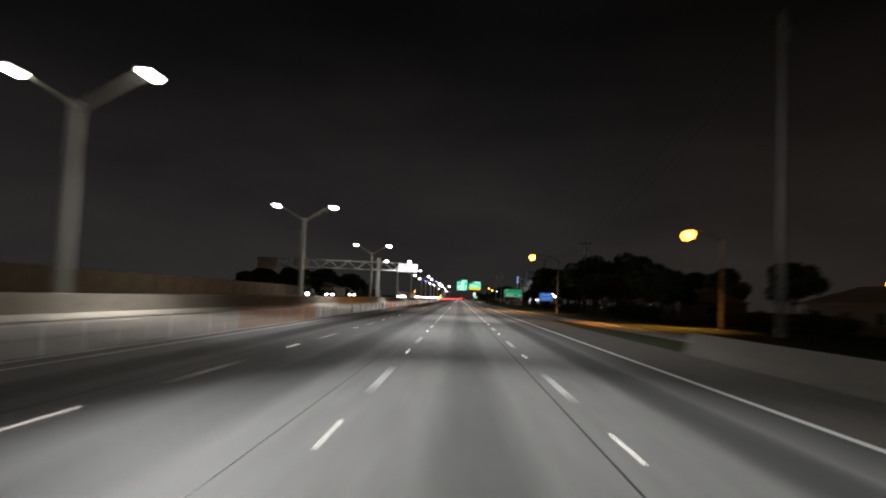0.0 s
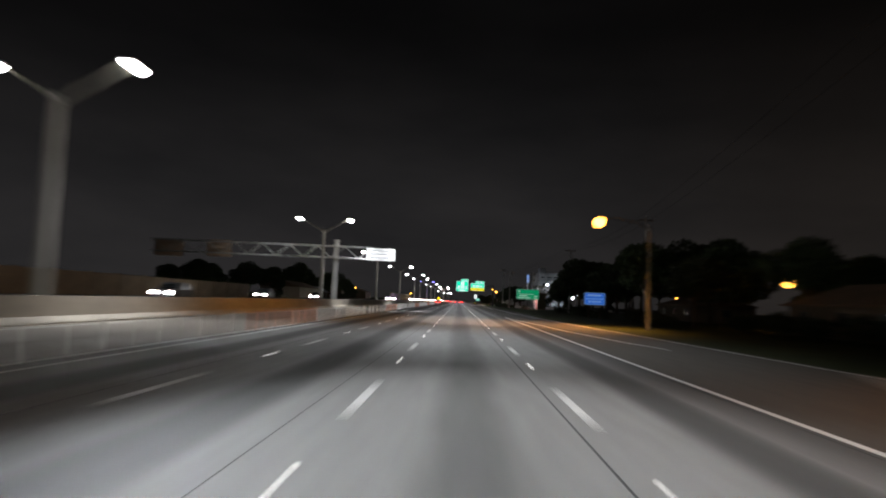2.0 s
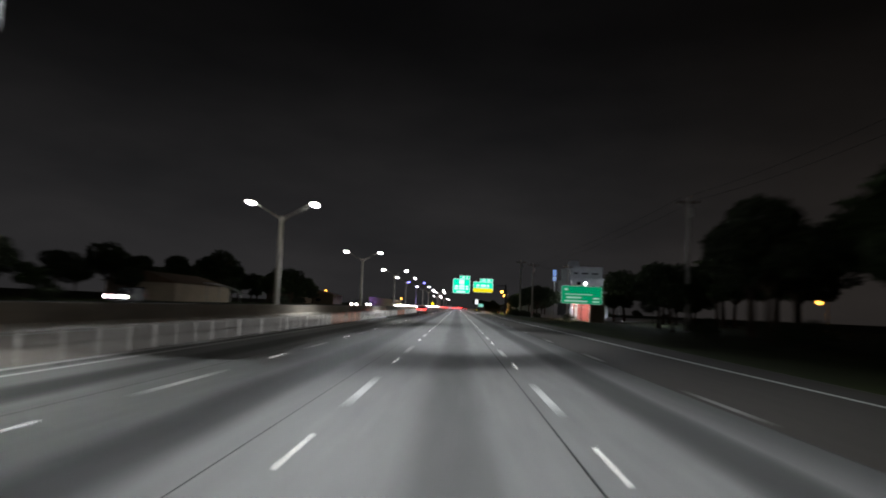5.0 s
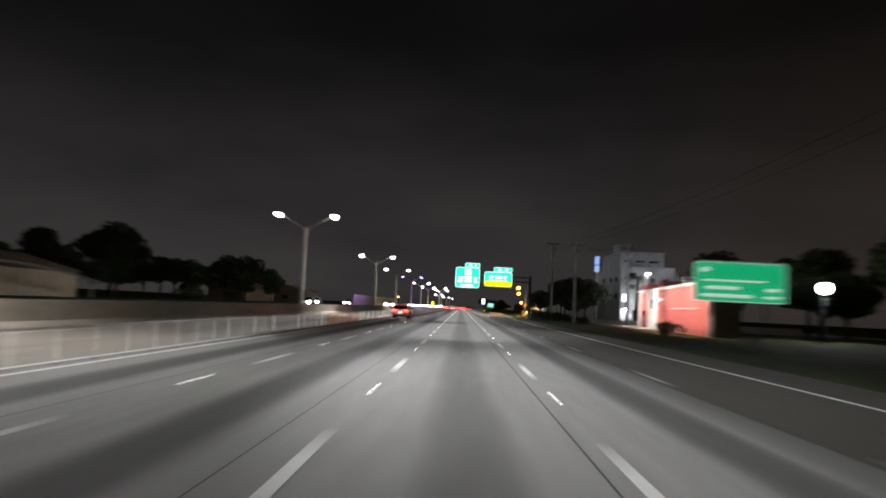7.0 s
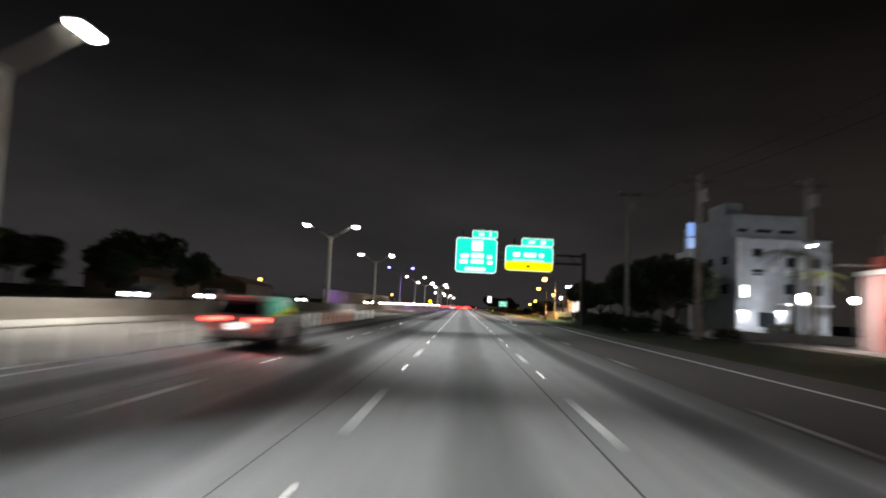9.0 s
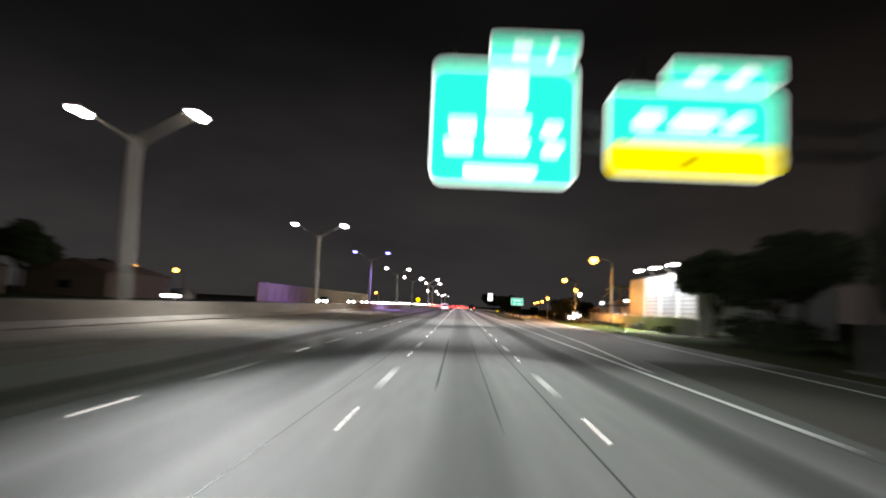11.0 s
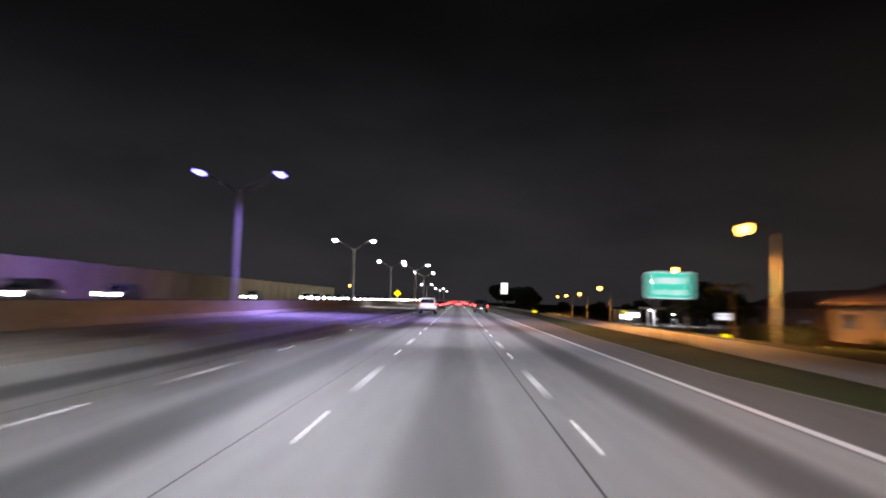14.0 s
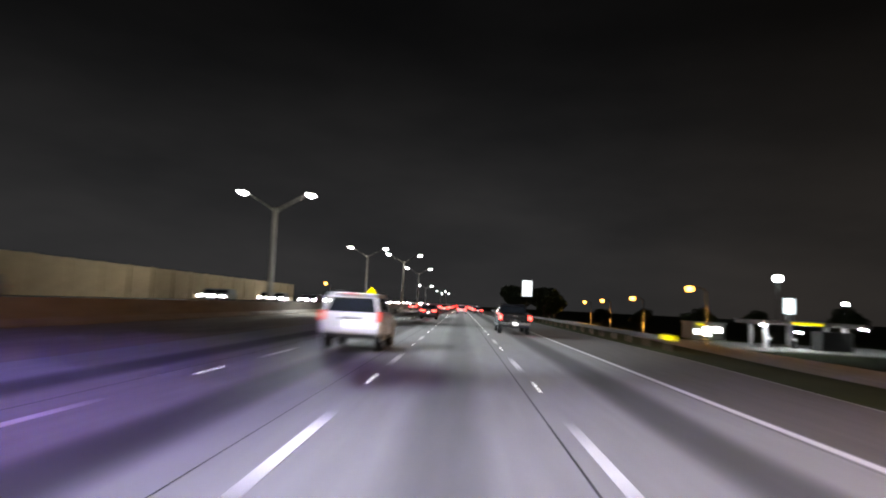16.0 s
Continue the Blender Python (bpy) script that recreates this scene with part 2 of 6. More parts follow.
M_WHITEWALL = mat("white_stucco", (0.72, 0.72, 0.72), 0.85, var=0.12, grain=2.0, stain=0.3)
M_DARKHOUSE = mat("brown_house_wall", (0.16, 0.12, 0.08), 0.9, var=0.2, grain=2.0, stain=0.3)
M_RAIL = mat("weathered_rail_steel", (0.17, 0.165, 0.16), 0.6, metal=0.3, var=0.3, grain=4.0)
M_BEIGE = mat("beige_stucco", (0.55, 0.46, 0.34), 0.85, var=0.15, grain=2.0, stain=0.3)
M_PALEWALL = mat("pale_grey_render", (0.52, 0.50, 0.49), 0.9, var=0.25, grain=1.5, stain=0.25)
M_GREYSLAT = mat("grey_shutter_slat", (0.22, 0.23, 0.25), 0.6, var=0.15, grain=2.0, stain=0.2)
M_STUCCO = mat("grey_white_stucco", (0.36, 0.38, 0.41), 0.9, var=0.25, grain=0.8, stain=0.15, bump=0.3, bump_scale=20)
M_ROOF = mat("flat_roof", (0.12, 0.11, 0.10), 0.9, var=0.3)
M_TILEROOF = mat("brown_roof_shingle", (0.20, 0.13, 0.08), 0.9, var=0.3)
M_WINDOW = mat("dark_window_glass", (0.015, 0.018, 0.022), 0.08, var=0.1, bump=0, spec=0.6)
M_LITWIN = glow("lit_window", (1.0, 0.95, 0.85), 1.5)
M_SHOPWIN = glow("bright_shop_window", (1.0, 0.98, 0.94), 7.0)
M_TYRE = mat("tyre_rubber", (0.02, 0.02, 0.02), 0.85, var=0.2)
M_RIM = mat("alloy_rim", (0.35, 0.35, 0.36), 0.35, metal=0.9, var=0.1, bump=0)
M_CARWHITE = mat("white_car_paint", (0.85, 0.86, 0.87), 0.3, var=0.04, coat=0.6, bump=0)
M_CARSILVER = mat("silver_car_paint", (0.66, 0.65, 0.63), 0.32, metal=0.15, var=0.06, coat=0.6, bump=0)
M_CARBLACK = mat("black_car_paint", (0.012, 0.012, 0.014), 0.25, var=0.1, coat=0.8, bump=0)
M_CARGREY = mat("grey_car_paint", (0.10, 0.10, 0.11), 0.3, metal=0.3, var=0.08, coat=0.6, bump=0)
M_TRIM = mat("black_plastic_trim", (0.025, 0.025, 0.025), 0.6, var=0.2)
M_CHROME = mat("chrome", (0.75, 0.75, 0.75), 0.15, metal=1.0, var=0.05, bump=0)
# the plate lamp's light is put into the plate as emission
M_PLATE = glow("plate_glow", (1.0, 0.98, 0.95), 2.0, (0.8, 0.8, 0.8))
M_TAIL = glow("tail_lamp", (1.0, 0.05, 0.04), 12.0)
M_TAILDIM = glow("tail_lamp_lens", (0.9, 0.10, 0.06), 0.6, (0.4, 0.02, 0.02))
M_BRAKE = glow("brake_lamp", (1.0, 0.022, 0.016), 26.0)
M_HEAD = glow("head_lamp", (1.0, 0.97, 0.9), 300.0)


# ---- building helpers ----
def part(name, bm, material, parent=None, label="", smooth=False):
    me = bpy.data.meshes.new(name)
    bm.to_mesh(me)
    bm.free()
    for mm in (material if isinstance(material, (list, tuple)) else [material]):
        me.materials.append(mm)
    if smooth:
        for p in me.polygons:
            p.use_smooth = True
    ob = new(name, me)
    if parent is not None:
        ob.parent = parent
    if label:
        ob["label"] = label
    return ob


def share(name, me, parent, loc=(0, 0, 0), rz=0.0, label=""):
    ob = new(name, me)
    ob.parent = parent
    ob.location = loc
    ob.rotation_euler = (0, 0, rz)
    if label:
        ob["label"] = label
    return ob


def root(name, label, category, loc=(0, 0, 0), group="", kind="", rz=0.0):
    ob = new(name)
    ob.location = loc
    ob.rotation_euler = (0, 0, rz)
    return tagged(ob, label, category, group, kind)


def box(x0, x1, y0, y1, z0, z1, bm=None, bevel=0.0):
    b2 = bmesh.new()
    vs = [b2.verts.new((x, y, z)) for x in (x0, x1) for y in (y0, y1) for z in (z0, z1)]
    for f in ((0, 1, 3, 2), (4, 6, 7, 5), (0, 4, 5, 1), (2, 3, 7, 6), (0, 2, 6, 4), (1, 5, 7, 3)):
        b2.faces.new([vs[i] for i in f])
    if bevel:
        bmesh.ops.bevel(b2, geom=b2.edges[:], offset=bevel, segments=2, affect="EDGES", profile=0.5)
    bmesh.ops.recalc_face_normals(b2, faces=b2.faces[:])
    if bm is None:
        return b2
    join(bm, b2)
    return bm


def join(bm, other):
    table = {v: bm.verts.new(v.co) for v in other.verts}
    for f in other.faces:
        bm.faces.new([table[v] for v in f.verts])
    other.free()


def tube(points, radii, sides=10, bm=None, caps=True):
    """A tapered tube along points."""
    bm = bm or bmesh.new()
    rings = []
    pts = [Vector(p) for p in points]
    for i, p in enumerate(pts):
        d = (pts[min(i + 1, len(pts) - 1)] - pts[max(i - 1, 0)]).normalized()
        u = d.orthogonal().normalized() if abs(d.z) < 0.95 else Vector((1, 0, 0))
        u = (u - d * u.dot(d)).normalized()
        w = d.cross(u)
        rings.append([bm.verts.new(p + radii[i] * (math.cos(a) * u + math.sin(a) * w))
                      for a in (2 * math.pi * k / sides for k in range(sides))])
    for a, b in zip(rings, rings[1:]):
        for k in range(sides):
            bm.faces.new((a[k], a[(k + 1) % sides], b[(k + 1) % sides], b[k]))
    if caps:
        bm.faces.new(rings[0][::-1])
        bm.faces.new(rings[-1])
    return bm


def extrude_y(profile, y0, y1, step=None, bm=None):
    """A closed (x, z) profile drawn along y."""
    bm = bm or bmesh.new()
    n = max(1, int(round((y1 - y0) / step))) if step else 1
    rings = [[bm.verts.new((x, y0 + (y1 - y0) * i / n, z)) for x, z in profile] for i in range(n + 1)]
    k = len(profile)
    for a, b in zip(rings, rings[1:]):
        for i in range(k):
            bm.faces.new((a[i], a[(i + 1) % k], b[(i + 1) % k], b[i]))
    bm.faces.new(rings[0][::-1])
    bm.faces.new(rings[-1])
    bmesh.ops.recalc_face_normals(bm, faces=bm.faces[:])
    return bm


def smooth01(v):
    v = min(1.0, max(0.0, v))
    return v * v * (3 - 2 * v)


def land(x, y):
    """Height of the ground: level with the road, raised beyond the median, falling away beside the exit ramp."""
    z = -0.06
    z -= 2.6 * smooth01((y - 440) / 100) * smooth01((x - 15.6) / 10)
    z += 0.66 * smooth01((-17.8 - x) / 0.8)
    return z


def strip(name, rows, material, lift, cols=3, step=6.0, parent=None, label=""):
    """A paved strip from rows of (y, left x, right x), laid on the land."""
    bm = bmesh.new()
    fine = []
    for (ya, la, ra), (yb, lb, rb) in zip(rows, rows[1:]):
        n = max(1, int((yb - ya) / step))
        for i in range(n):
            s = i / n
            fine.append((ya + (yb - ya) * s, la + (lb - la) * s, ra + (rb - ra) * s))
    fine.append(rows[-1])
    rings = []
    for y, a, b in fine:
        rings.append([bm.verts.new((a + (b - a) * k / cols, y, land(a + (b - a) * k / cols, y) + lift)) for k in range(cols + 1)])
    for r, s in zip(rings, rings[1:]):
        for k in range(cols):
            bm.faces.new((r[k], r[k + 1], s[k + 1], s[k]))
    return part(name, bm, material, parent, label)


# ---- ground, roads ----
def ground():
    xs = [-2600, -900, -300, -120, -70, -50, -40, -24, -18.7, -18.2, -17.8, 8, 9.6, 11, 12.5, 14, 15.5, 17, 18.5, 20, 22, 25, 28, 40, 80, 150, 400, 1000, 2600]
    ys = [-600, -250, -120] + list(range(-80, 900, 12)) + [950, 1100, 1400, 2000, 3200]
    bm = bmesh.new()
    grid = [[bm.verts.new((x, y, land(x, y))) for x in xs] for y in ys]
    for a, b in zip(grid, grid[1:]):
        for i in range(len(xs) - 1):
            bm.faces.new((a[i], a[i + 1], b[i + 1], b[i]))
    return tagged(part("ground", bm, M_GRASS), "dark mown grass and bare verge beside the motorway", "ground", kind="structure")


ground()
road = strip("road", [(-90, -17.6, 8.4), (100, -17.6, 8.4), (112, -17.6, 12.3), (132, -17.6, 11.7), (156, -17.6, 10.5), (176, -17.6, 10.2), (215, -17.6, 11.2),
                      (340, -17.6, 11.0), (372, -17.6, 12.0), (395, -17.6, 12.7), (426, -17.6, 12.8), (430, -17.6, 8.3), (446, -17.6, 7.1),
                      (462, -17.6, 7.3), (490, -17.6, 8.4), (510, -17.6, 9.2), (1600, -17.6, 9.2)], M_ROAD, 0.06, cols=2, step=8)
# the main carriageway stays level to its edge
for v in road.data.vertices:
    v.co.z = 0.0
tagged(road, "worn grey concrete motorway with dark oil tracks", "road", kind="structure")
ramp_on = strip("road_entry_ramp", [(-80, 17, 21), (20, 14, 18), (60, 12, 15.8), (78, 11.2, 14.8), (95, 10.3, 13.7), (106, 9.5, 13.0), (111, 8.6, 12.4)],
                M_RAMP, 0.05)
tagged(ramp_on, "concrete entry ramp lit orange beside the grass verge", "ramp", kind="structure")
ramp_off = strip("road_exit_ramp", [(427, 8.4, 12.9), (437, 9.6, 14.0), (446, 10.3, 14.6), (462, 11.1, 15.4), (480, 11.4, 15.7), (510, 12.0, 16.2),
                                    (535, 13.4, 17.6), (570, 18.5, 23), (640, 33, 38), (760, 44, 50)], M_RAMP, 0.05)
tagged(ramp_off, "concrete exit ramp curving down and away, lit orange", "ramp", kind="structure")
lawn = strip("ground_lawn", [(384, 12.3, 19.9), (396, 12.85, 19.9), (424, 12.95, 19.9), (430, 13.4, 19.9), (441, 14.35, 19.9)], M_LITGRASS, 0.02, cols=4)
tagged(lawn, "mown grass coloured as floodlit between the ramp and the garden wall", "lawn", kind="structure")
onc = strip("road_oncoming", [(-90, -38.5, -22.5), (1600, -38.5, -22.5)], M_ONC, 0.04, cols=2, step=40)
tagged(onc, "dark asphalt oncoming carriageway beyond the median", "road", kind="structure")

# darker asphalt on the shoulder and in the auxiliary lane
M_SHOULDER = mat("old_shoulder_concrete", (0.085, 0.073, 0.06), 0.85, var=0.3, grain=3.0, stain=0.15, stretch=(1, 0.25, 1))
M_SHOULDER_B = mat("worn_shoulder_concrete", (0.125, 0.113, 0.10), 0.85, var=0.3, grain=3.0, stain=0.15, stretch=(1, 0.25, 1))
M_ASPH = mat("shoulder_asphalt", (0.047, 0.040, 0.032), 0.85, var=0.3, grain=3.0, stain=0.15, stretch=(1, 0.25, 1))
for nm, rws, sm in (("shoulder_lane", [(-90, 5.34, 8.36), (64, 5.34, 8.36), (100, 5.34, 8.36), (112, 5.34, 12.2), (132, 5.34, 11.6), (150, 5.34, 10.7), (168, 5.34, 10.0)], M_SHOULDER),
                    ("auxiliary_lane", [(168, 5.06, 9.9), (176, 5.06, 10.1), (215, 5.06, 11.1), (340, 5.06, 10.9), (352, 5.6, 10.95), (366, 6.6, 11.5)], M_ASPH),
                    ("shoulder_lane", [(431, 5.34, 8.1), (446, 5.34, 7.0), (462, 5.34, 7.2), (490, 5.34, 8.3), (510, 5.34, 9.1), (900, 5.34, 9.1)], M_SHOULDER_B)):
    sl = strip(nm, rws, sm, 0.0, cols=1, step=20, parent=road, label="darker pavement strip")
    for v in sl.data.vertices:
        v.co.z = 0.0035

# browner concrete in the express lanes by the median, darkened too for missing headlight
M_BROWNCONC = mat("dim_brown_concrete", (0.19, 0.165, 0.135), 0.85, var=0.35, grain=1.5, stain=0.12, stretch=(1, 0.12, 1))
M_SANDCONC = mat("sandy_concrete", (0.30, 0.262, 0.215), 0.85, var=0.3, grain=1.5, stain=0.12, stretch=(1, 0.12, 1))
for ya, yb, em in ((-90, 288, M_BROWNCONC), (288, 1600, M_SANDCONC)):
    sl = strip("express_lane", [(ya, -17.3, -9.7), (yb, -17.3, -9.7)], em, 0.0, cols=1, step=20, parent=road, label="browner concrete lane")
    for v in sl.data.vertices:
        v.co.z = 0.0035

# long joints between the concrete lanes
for jx, w in ((-6.05, 0.012), (-2.45, 0.014), (1.46, 0.03), (5.05, 0.012)):
    part("joint", extrude_y([(jx - w / 2, 0.001), (jx + w / 2, 0.001), (jx + w / 2, 0.004), (jx - w / 2, 0.004)], -60, 900), M_JOINT, road)
part("tar_strip", extrude_y([(-0.67, 0.001), (-0.61, 0.001), (-0.61, 0.004), (-0.67, 0.004)], 356, 374), M_JOINT, road, "dark tar repair strip")
part("tar_strip", extrude_y([(0.42, 0.001), (0.45, 0.001), (0.45, 0.004), (0.42, 0.004)], 352, 373), M_JOINT, road, "dark tar repair strip")

# painted lines
CYCLE, PHASE = 12.19, 3.99


def line(rows, w=0.16, label="solid white painted edge line", name="edge_line"):
    bm = bmesh.new()
    ring = []
    for x, y in rows:
        z = max(land(x, y) + 0.06, 0.0) if y < 470 else 0.0
        ring.append((bm.verts.new((x - w / 2, y, z + 0.006)), bm.verts.new((x + w / 2, y, z + 0.006))))
    for a, b in zip(ring, ring[1:]):
        bm.faces.new((a[0], a[1], b[1], b[0]))
    return part(name, bm, M_PAINT, road, label)


line([(5.25, -90), (5.25, 165)])
line([(8.9, 118.5), (8.1, 123), (7.05, 133), (6.3, 147), (5.55, 158), (5.4, 168)], 0.15)
line([(13.3, 95), (11.9, 112), (11.2, 130), (9.9, 155), (9.2, 175), (8.9, 200), (8.75, 235), (8.6, 260), (8.65, 295), (9.0, 330), (9.4, 348), (10.5, 372), (11.6, 395), (11.9, 424)], 0.14)
line([(5.2, 352), (5.2, 400), (5.2, 470), (5.3, 1500)], 0.17)
line([(5.5, 362), (6.5, 377), (7.0, 392), (7.5, 402), (7.7, 418)], 0.15)
line([(-8.75, -90), (-8.75, 300)], 0.14)
line([(-9.45, -90), (-9.45, 300)], 0.12)
line([(-16.2, -90), (-16.2, 300)], 0.12)
dash_me = part("lane_dash", box(-0.085, 0.085, -1.525, 1.525, 0.001, 0.006), M_PAINT, road).data
bpy.data.objects["lane_dash"].location = (-1.8, PHASE, 0)
M_WORNPAINT = mat("worn_lane_paint", (0.22, 0.21, 0.20), 0.6, var=0.45, grain=7.0, bump=0.1)
worn_me = dash_me.copy()
worn_me.materials[0] = M_WORNPAINT
mk = bmesh.new()
v = [mk.verts.new(c) for c in ((-0.036, -0.05, 0.0), (0.036, -0.05, 0.0), (0.03, -0.02, 0.02), (-0.03, -0.02, 0.02),
                               (-0.03, 0.02, 0.02), (0.03, 0.02, 0.02), (0.036, 0.05, 0.0), (-0.036, 0.05, 0.0))]
for f in ((0, 1, 2, 3), (3, 2, 5, 4), (4, 5, 6, 7), (0, 3, 4, 7), (1, 6, 5, 2)):
    mk.faces.new([v[i] for i in f])
# stud emits a little light as its painted headlight glint
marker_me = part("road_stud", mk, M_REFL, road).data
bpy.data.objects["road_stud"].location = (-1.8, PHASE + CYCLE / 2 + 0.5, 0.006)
for lx, ya, yb in ((-1.8, 16, 760), (1.8, 16, 760), (-5.4, 16, 760), (5.3, 170, 350)):
    k = 0
    while PHASE + k * CYCLE < yb:
        y = PHASE + k * CYCLE
        k += 1
        if y < ya:
            continue
        share("lane_dash", worn_me if lx == 5.3 else dash_me, road, (lx, y, 0))
        if lx != 5.3:
            share("road_stud", marker_me, road, (lx, y + CYCLE / 2 + 0.5, 0.006))

# ---- median barrier, delineators, sound walls ----
prof = [(-17.75, -0.05), (-17.0, -0.05), (-17.0, 0.08), (-17.22, 0.33), (-17.30, 1.18), (-17.45, 1.18), (-17.53, 0.33), (-17.75, 0.08)]
M_BARRIERGREY = mat("grey_barrier_concrete", (0.40, 0.365, 0.32), 0.85, var=0.3, grain=2.5, stain=0.25, stretch=(1, 0.5, 1))
for ya, yb, bmat, blab in ((-90, 330, M_BARRIER, "tall tan concrete median barrier with stained face"),
                           (330.02, 1500, M_BARRIERGREY, "tall grey-brown concrete median barrier with weathered face")):
    tagged(part("wall_median", extrude_y(prof, ya, yb, 30.0), bmat), blab, "barrier", kind="structure")


par = extrude_y([(8.35, -0.05), (8.75, -0.05), (8.70, 0.8), (8.48, 0.8), (8.44, 0.3), (8.35, 0.1)], -90, 64, 12.0)
M_PARAPET = mat("weathered_parapet", (0.075, 0.065, 0.052), 0.9, var=0.35, grain=2.5, stain=0.2)
tagged(part("wall_parapet", par, M_PARAPET), "low concrete parapet along the shoulder edge", "barrier", kind="structure")


def delineator(orange):
    r = root("delineator_post", "flexible " + ("orange" if orange else "white") + " plastic lane delineator post on the road", "post",
             (-9.1, 0, 0), "express lane delineators")
    part("post", tube([(0, 0, 0.03), (0, 0, 0.9), (0, 0, 0.92)], [0.06, 0.06, 0.04], 8), M_POSTO if orange else M_POSTW, r)
    part("base", tube([(0, 0, 0.0), (0, 0, 0.03), (0, 0, 0.05)], [0.12, 0.12, 0.06], 8), M_TRIM, r)
    # bands carry the headlight return as emission
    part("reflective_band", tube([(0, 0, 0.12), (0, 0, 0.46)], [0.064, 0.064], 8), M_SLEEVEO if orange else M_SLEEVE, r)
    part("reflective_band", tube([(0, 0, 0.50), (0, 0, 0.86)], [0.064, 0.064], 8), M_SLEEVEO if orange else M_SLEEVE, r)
    return r


posts = [delineator(False), delineator(True)]
rng = random.Random(4)
y, i = 20.0, 0
while y < 350:
    o = 1 if (int(y / 13) % 4 == 1) else 0
    if i < 2 and not posts[i].get("used"):
        posts[i]["used"] = 1
        posts[i].location = (-9.1, y, 0)
    else:
        copy_thing(posts[o], pose(-9.1 + rng.uniform(-0.04, 0.04), y, 0, rng.uniform(-3, 3), rng.uniform(-3, 3), 0))
    y += 1.525 if not 150 < y < 165 else 3.05
    i += 1
for p in posts:
    del p["used"]


M_WALLDARK = mat("dark_soundwall_concrete", (0.20, 0.145, 0.09), 0.9, var=0.3, grain=1.5, stain=0.12)


def panel_wall(name, label, x, y0, y1, h, bay=6.0, base=0.5, face=M_WALL):
    r = root(name, label, "wall", (x, y0, base), kind="structure")
    n = int((y1 - y0) / bay)
    slab = part("panel", box(-0.12, 0.12, 0.18, bay - 0.18, -0.1, h, bevel=0.02), face, r).data
    pst = part("pilaster", box(-0.2, 0.2, -0.18, 0.18, -0.1, h + 0.12, bevel=0.03), face, r).data
    for k in range(1, n):
        share("panel", slab, r, (0, k * bay, 0))
        share("pilaster", pst, r, (0, k * bay, 0))
    return r


panel_wall("wall_noise_south", "low dark brown concrete noise wall panels beyond the oncoming lanes", -41, 10, 216, 2.6, face=M_WALLDARK)
panel_wall("wall_noise_north", "tall tan concrete noise wall panels beyond the oncoming lanes", -41, 472, 642, 4.1)


# ---- street lamps ----
def lamp_light(name, loc, color, watts, parent, size=2.6, blend=0.8, aim=(0, 0, -1), up=None, wide=1.0):
    """A lamp's beam; up and wide turn it into a flat fan."""
    d = bpy.data.lights.new(name, "SPOT")
    d.energy, d.color, d.spot_size, d.spot_blend, d.shadow_soft_size = watts, color, size, blend, 0.25
    ob = new(name, d)
    ob.parent = parent
    ob.location = loc
    ob.rotation_mode = "QUATERNION"
    ob.rotation_quaternion = Vector(aim).to_track_quat("-Z", "Y")
    if up:
        z = -Vector(aim).normalized()
        yv = (Vector(up) - z * z.dot(Vector(up))).normalized()
        ob.rotation_quaternion = Matrix((yv.cross(z), yv, z)).transposed().to_quaternion()
    ob.scale = (wide, 1, 1)
    return ob


def bowl(cx, cy, cz, ax, ay, az, rings=5, sides=16):
    """The lower half of an ellipsoid, closed on top."""
    bm = bmesh.new()
    rows = []
    for k in range(rings):
        a = 0.5 * math.pi * k / rings
        rows.append([bm.verts.new((cx + ax * math.cos(a) * math.cos(q), cy + ay * math.cos(a) * math.sin(q), cz - az * math.sin(a)))
                     for q in (2 * math.pi * i / sides for i in range(sides))])
    tip = bm.verts.new((cx, cy, cz - az))
    for ra, rb in zip(rows, rows[1:]):
        for i in range(sides):
            bm.faces.new((ra[i], ra[(i + 1) % sides], rb[(i + 1) % sides], rb[i]))
    for i in range(sides):
        bm.faces.new((rows[-1][i], rows[-1][(i + 1) % sides], tip))
    bm.faces.new(rows[0])
    bmesh.ops.recalc_face_normals(bm, faces=bm.faces[:])
    return bm


def luminaire(r, x, z, side, lens, housing=M_HOUSING):
    """A flat cobra-style head at the end of an arm; side +1 points to +x."""
    h = part("lamp_head", box(x - 0.52, x + 0.52, -0.24, 0.24, z - 0.05, z + 0.10, bevel=0.05), housing, r)
    part("lens", bowl(x, 0, z - 0.052, 0.50, 0.25, 0.30), lens, h)
    return h


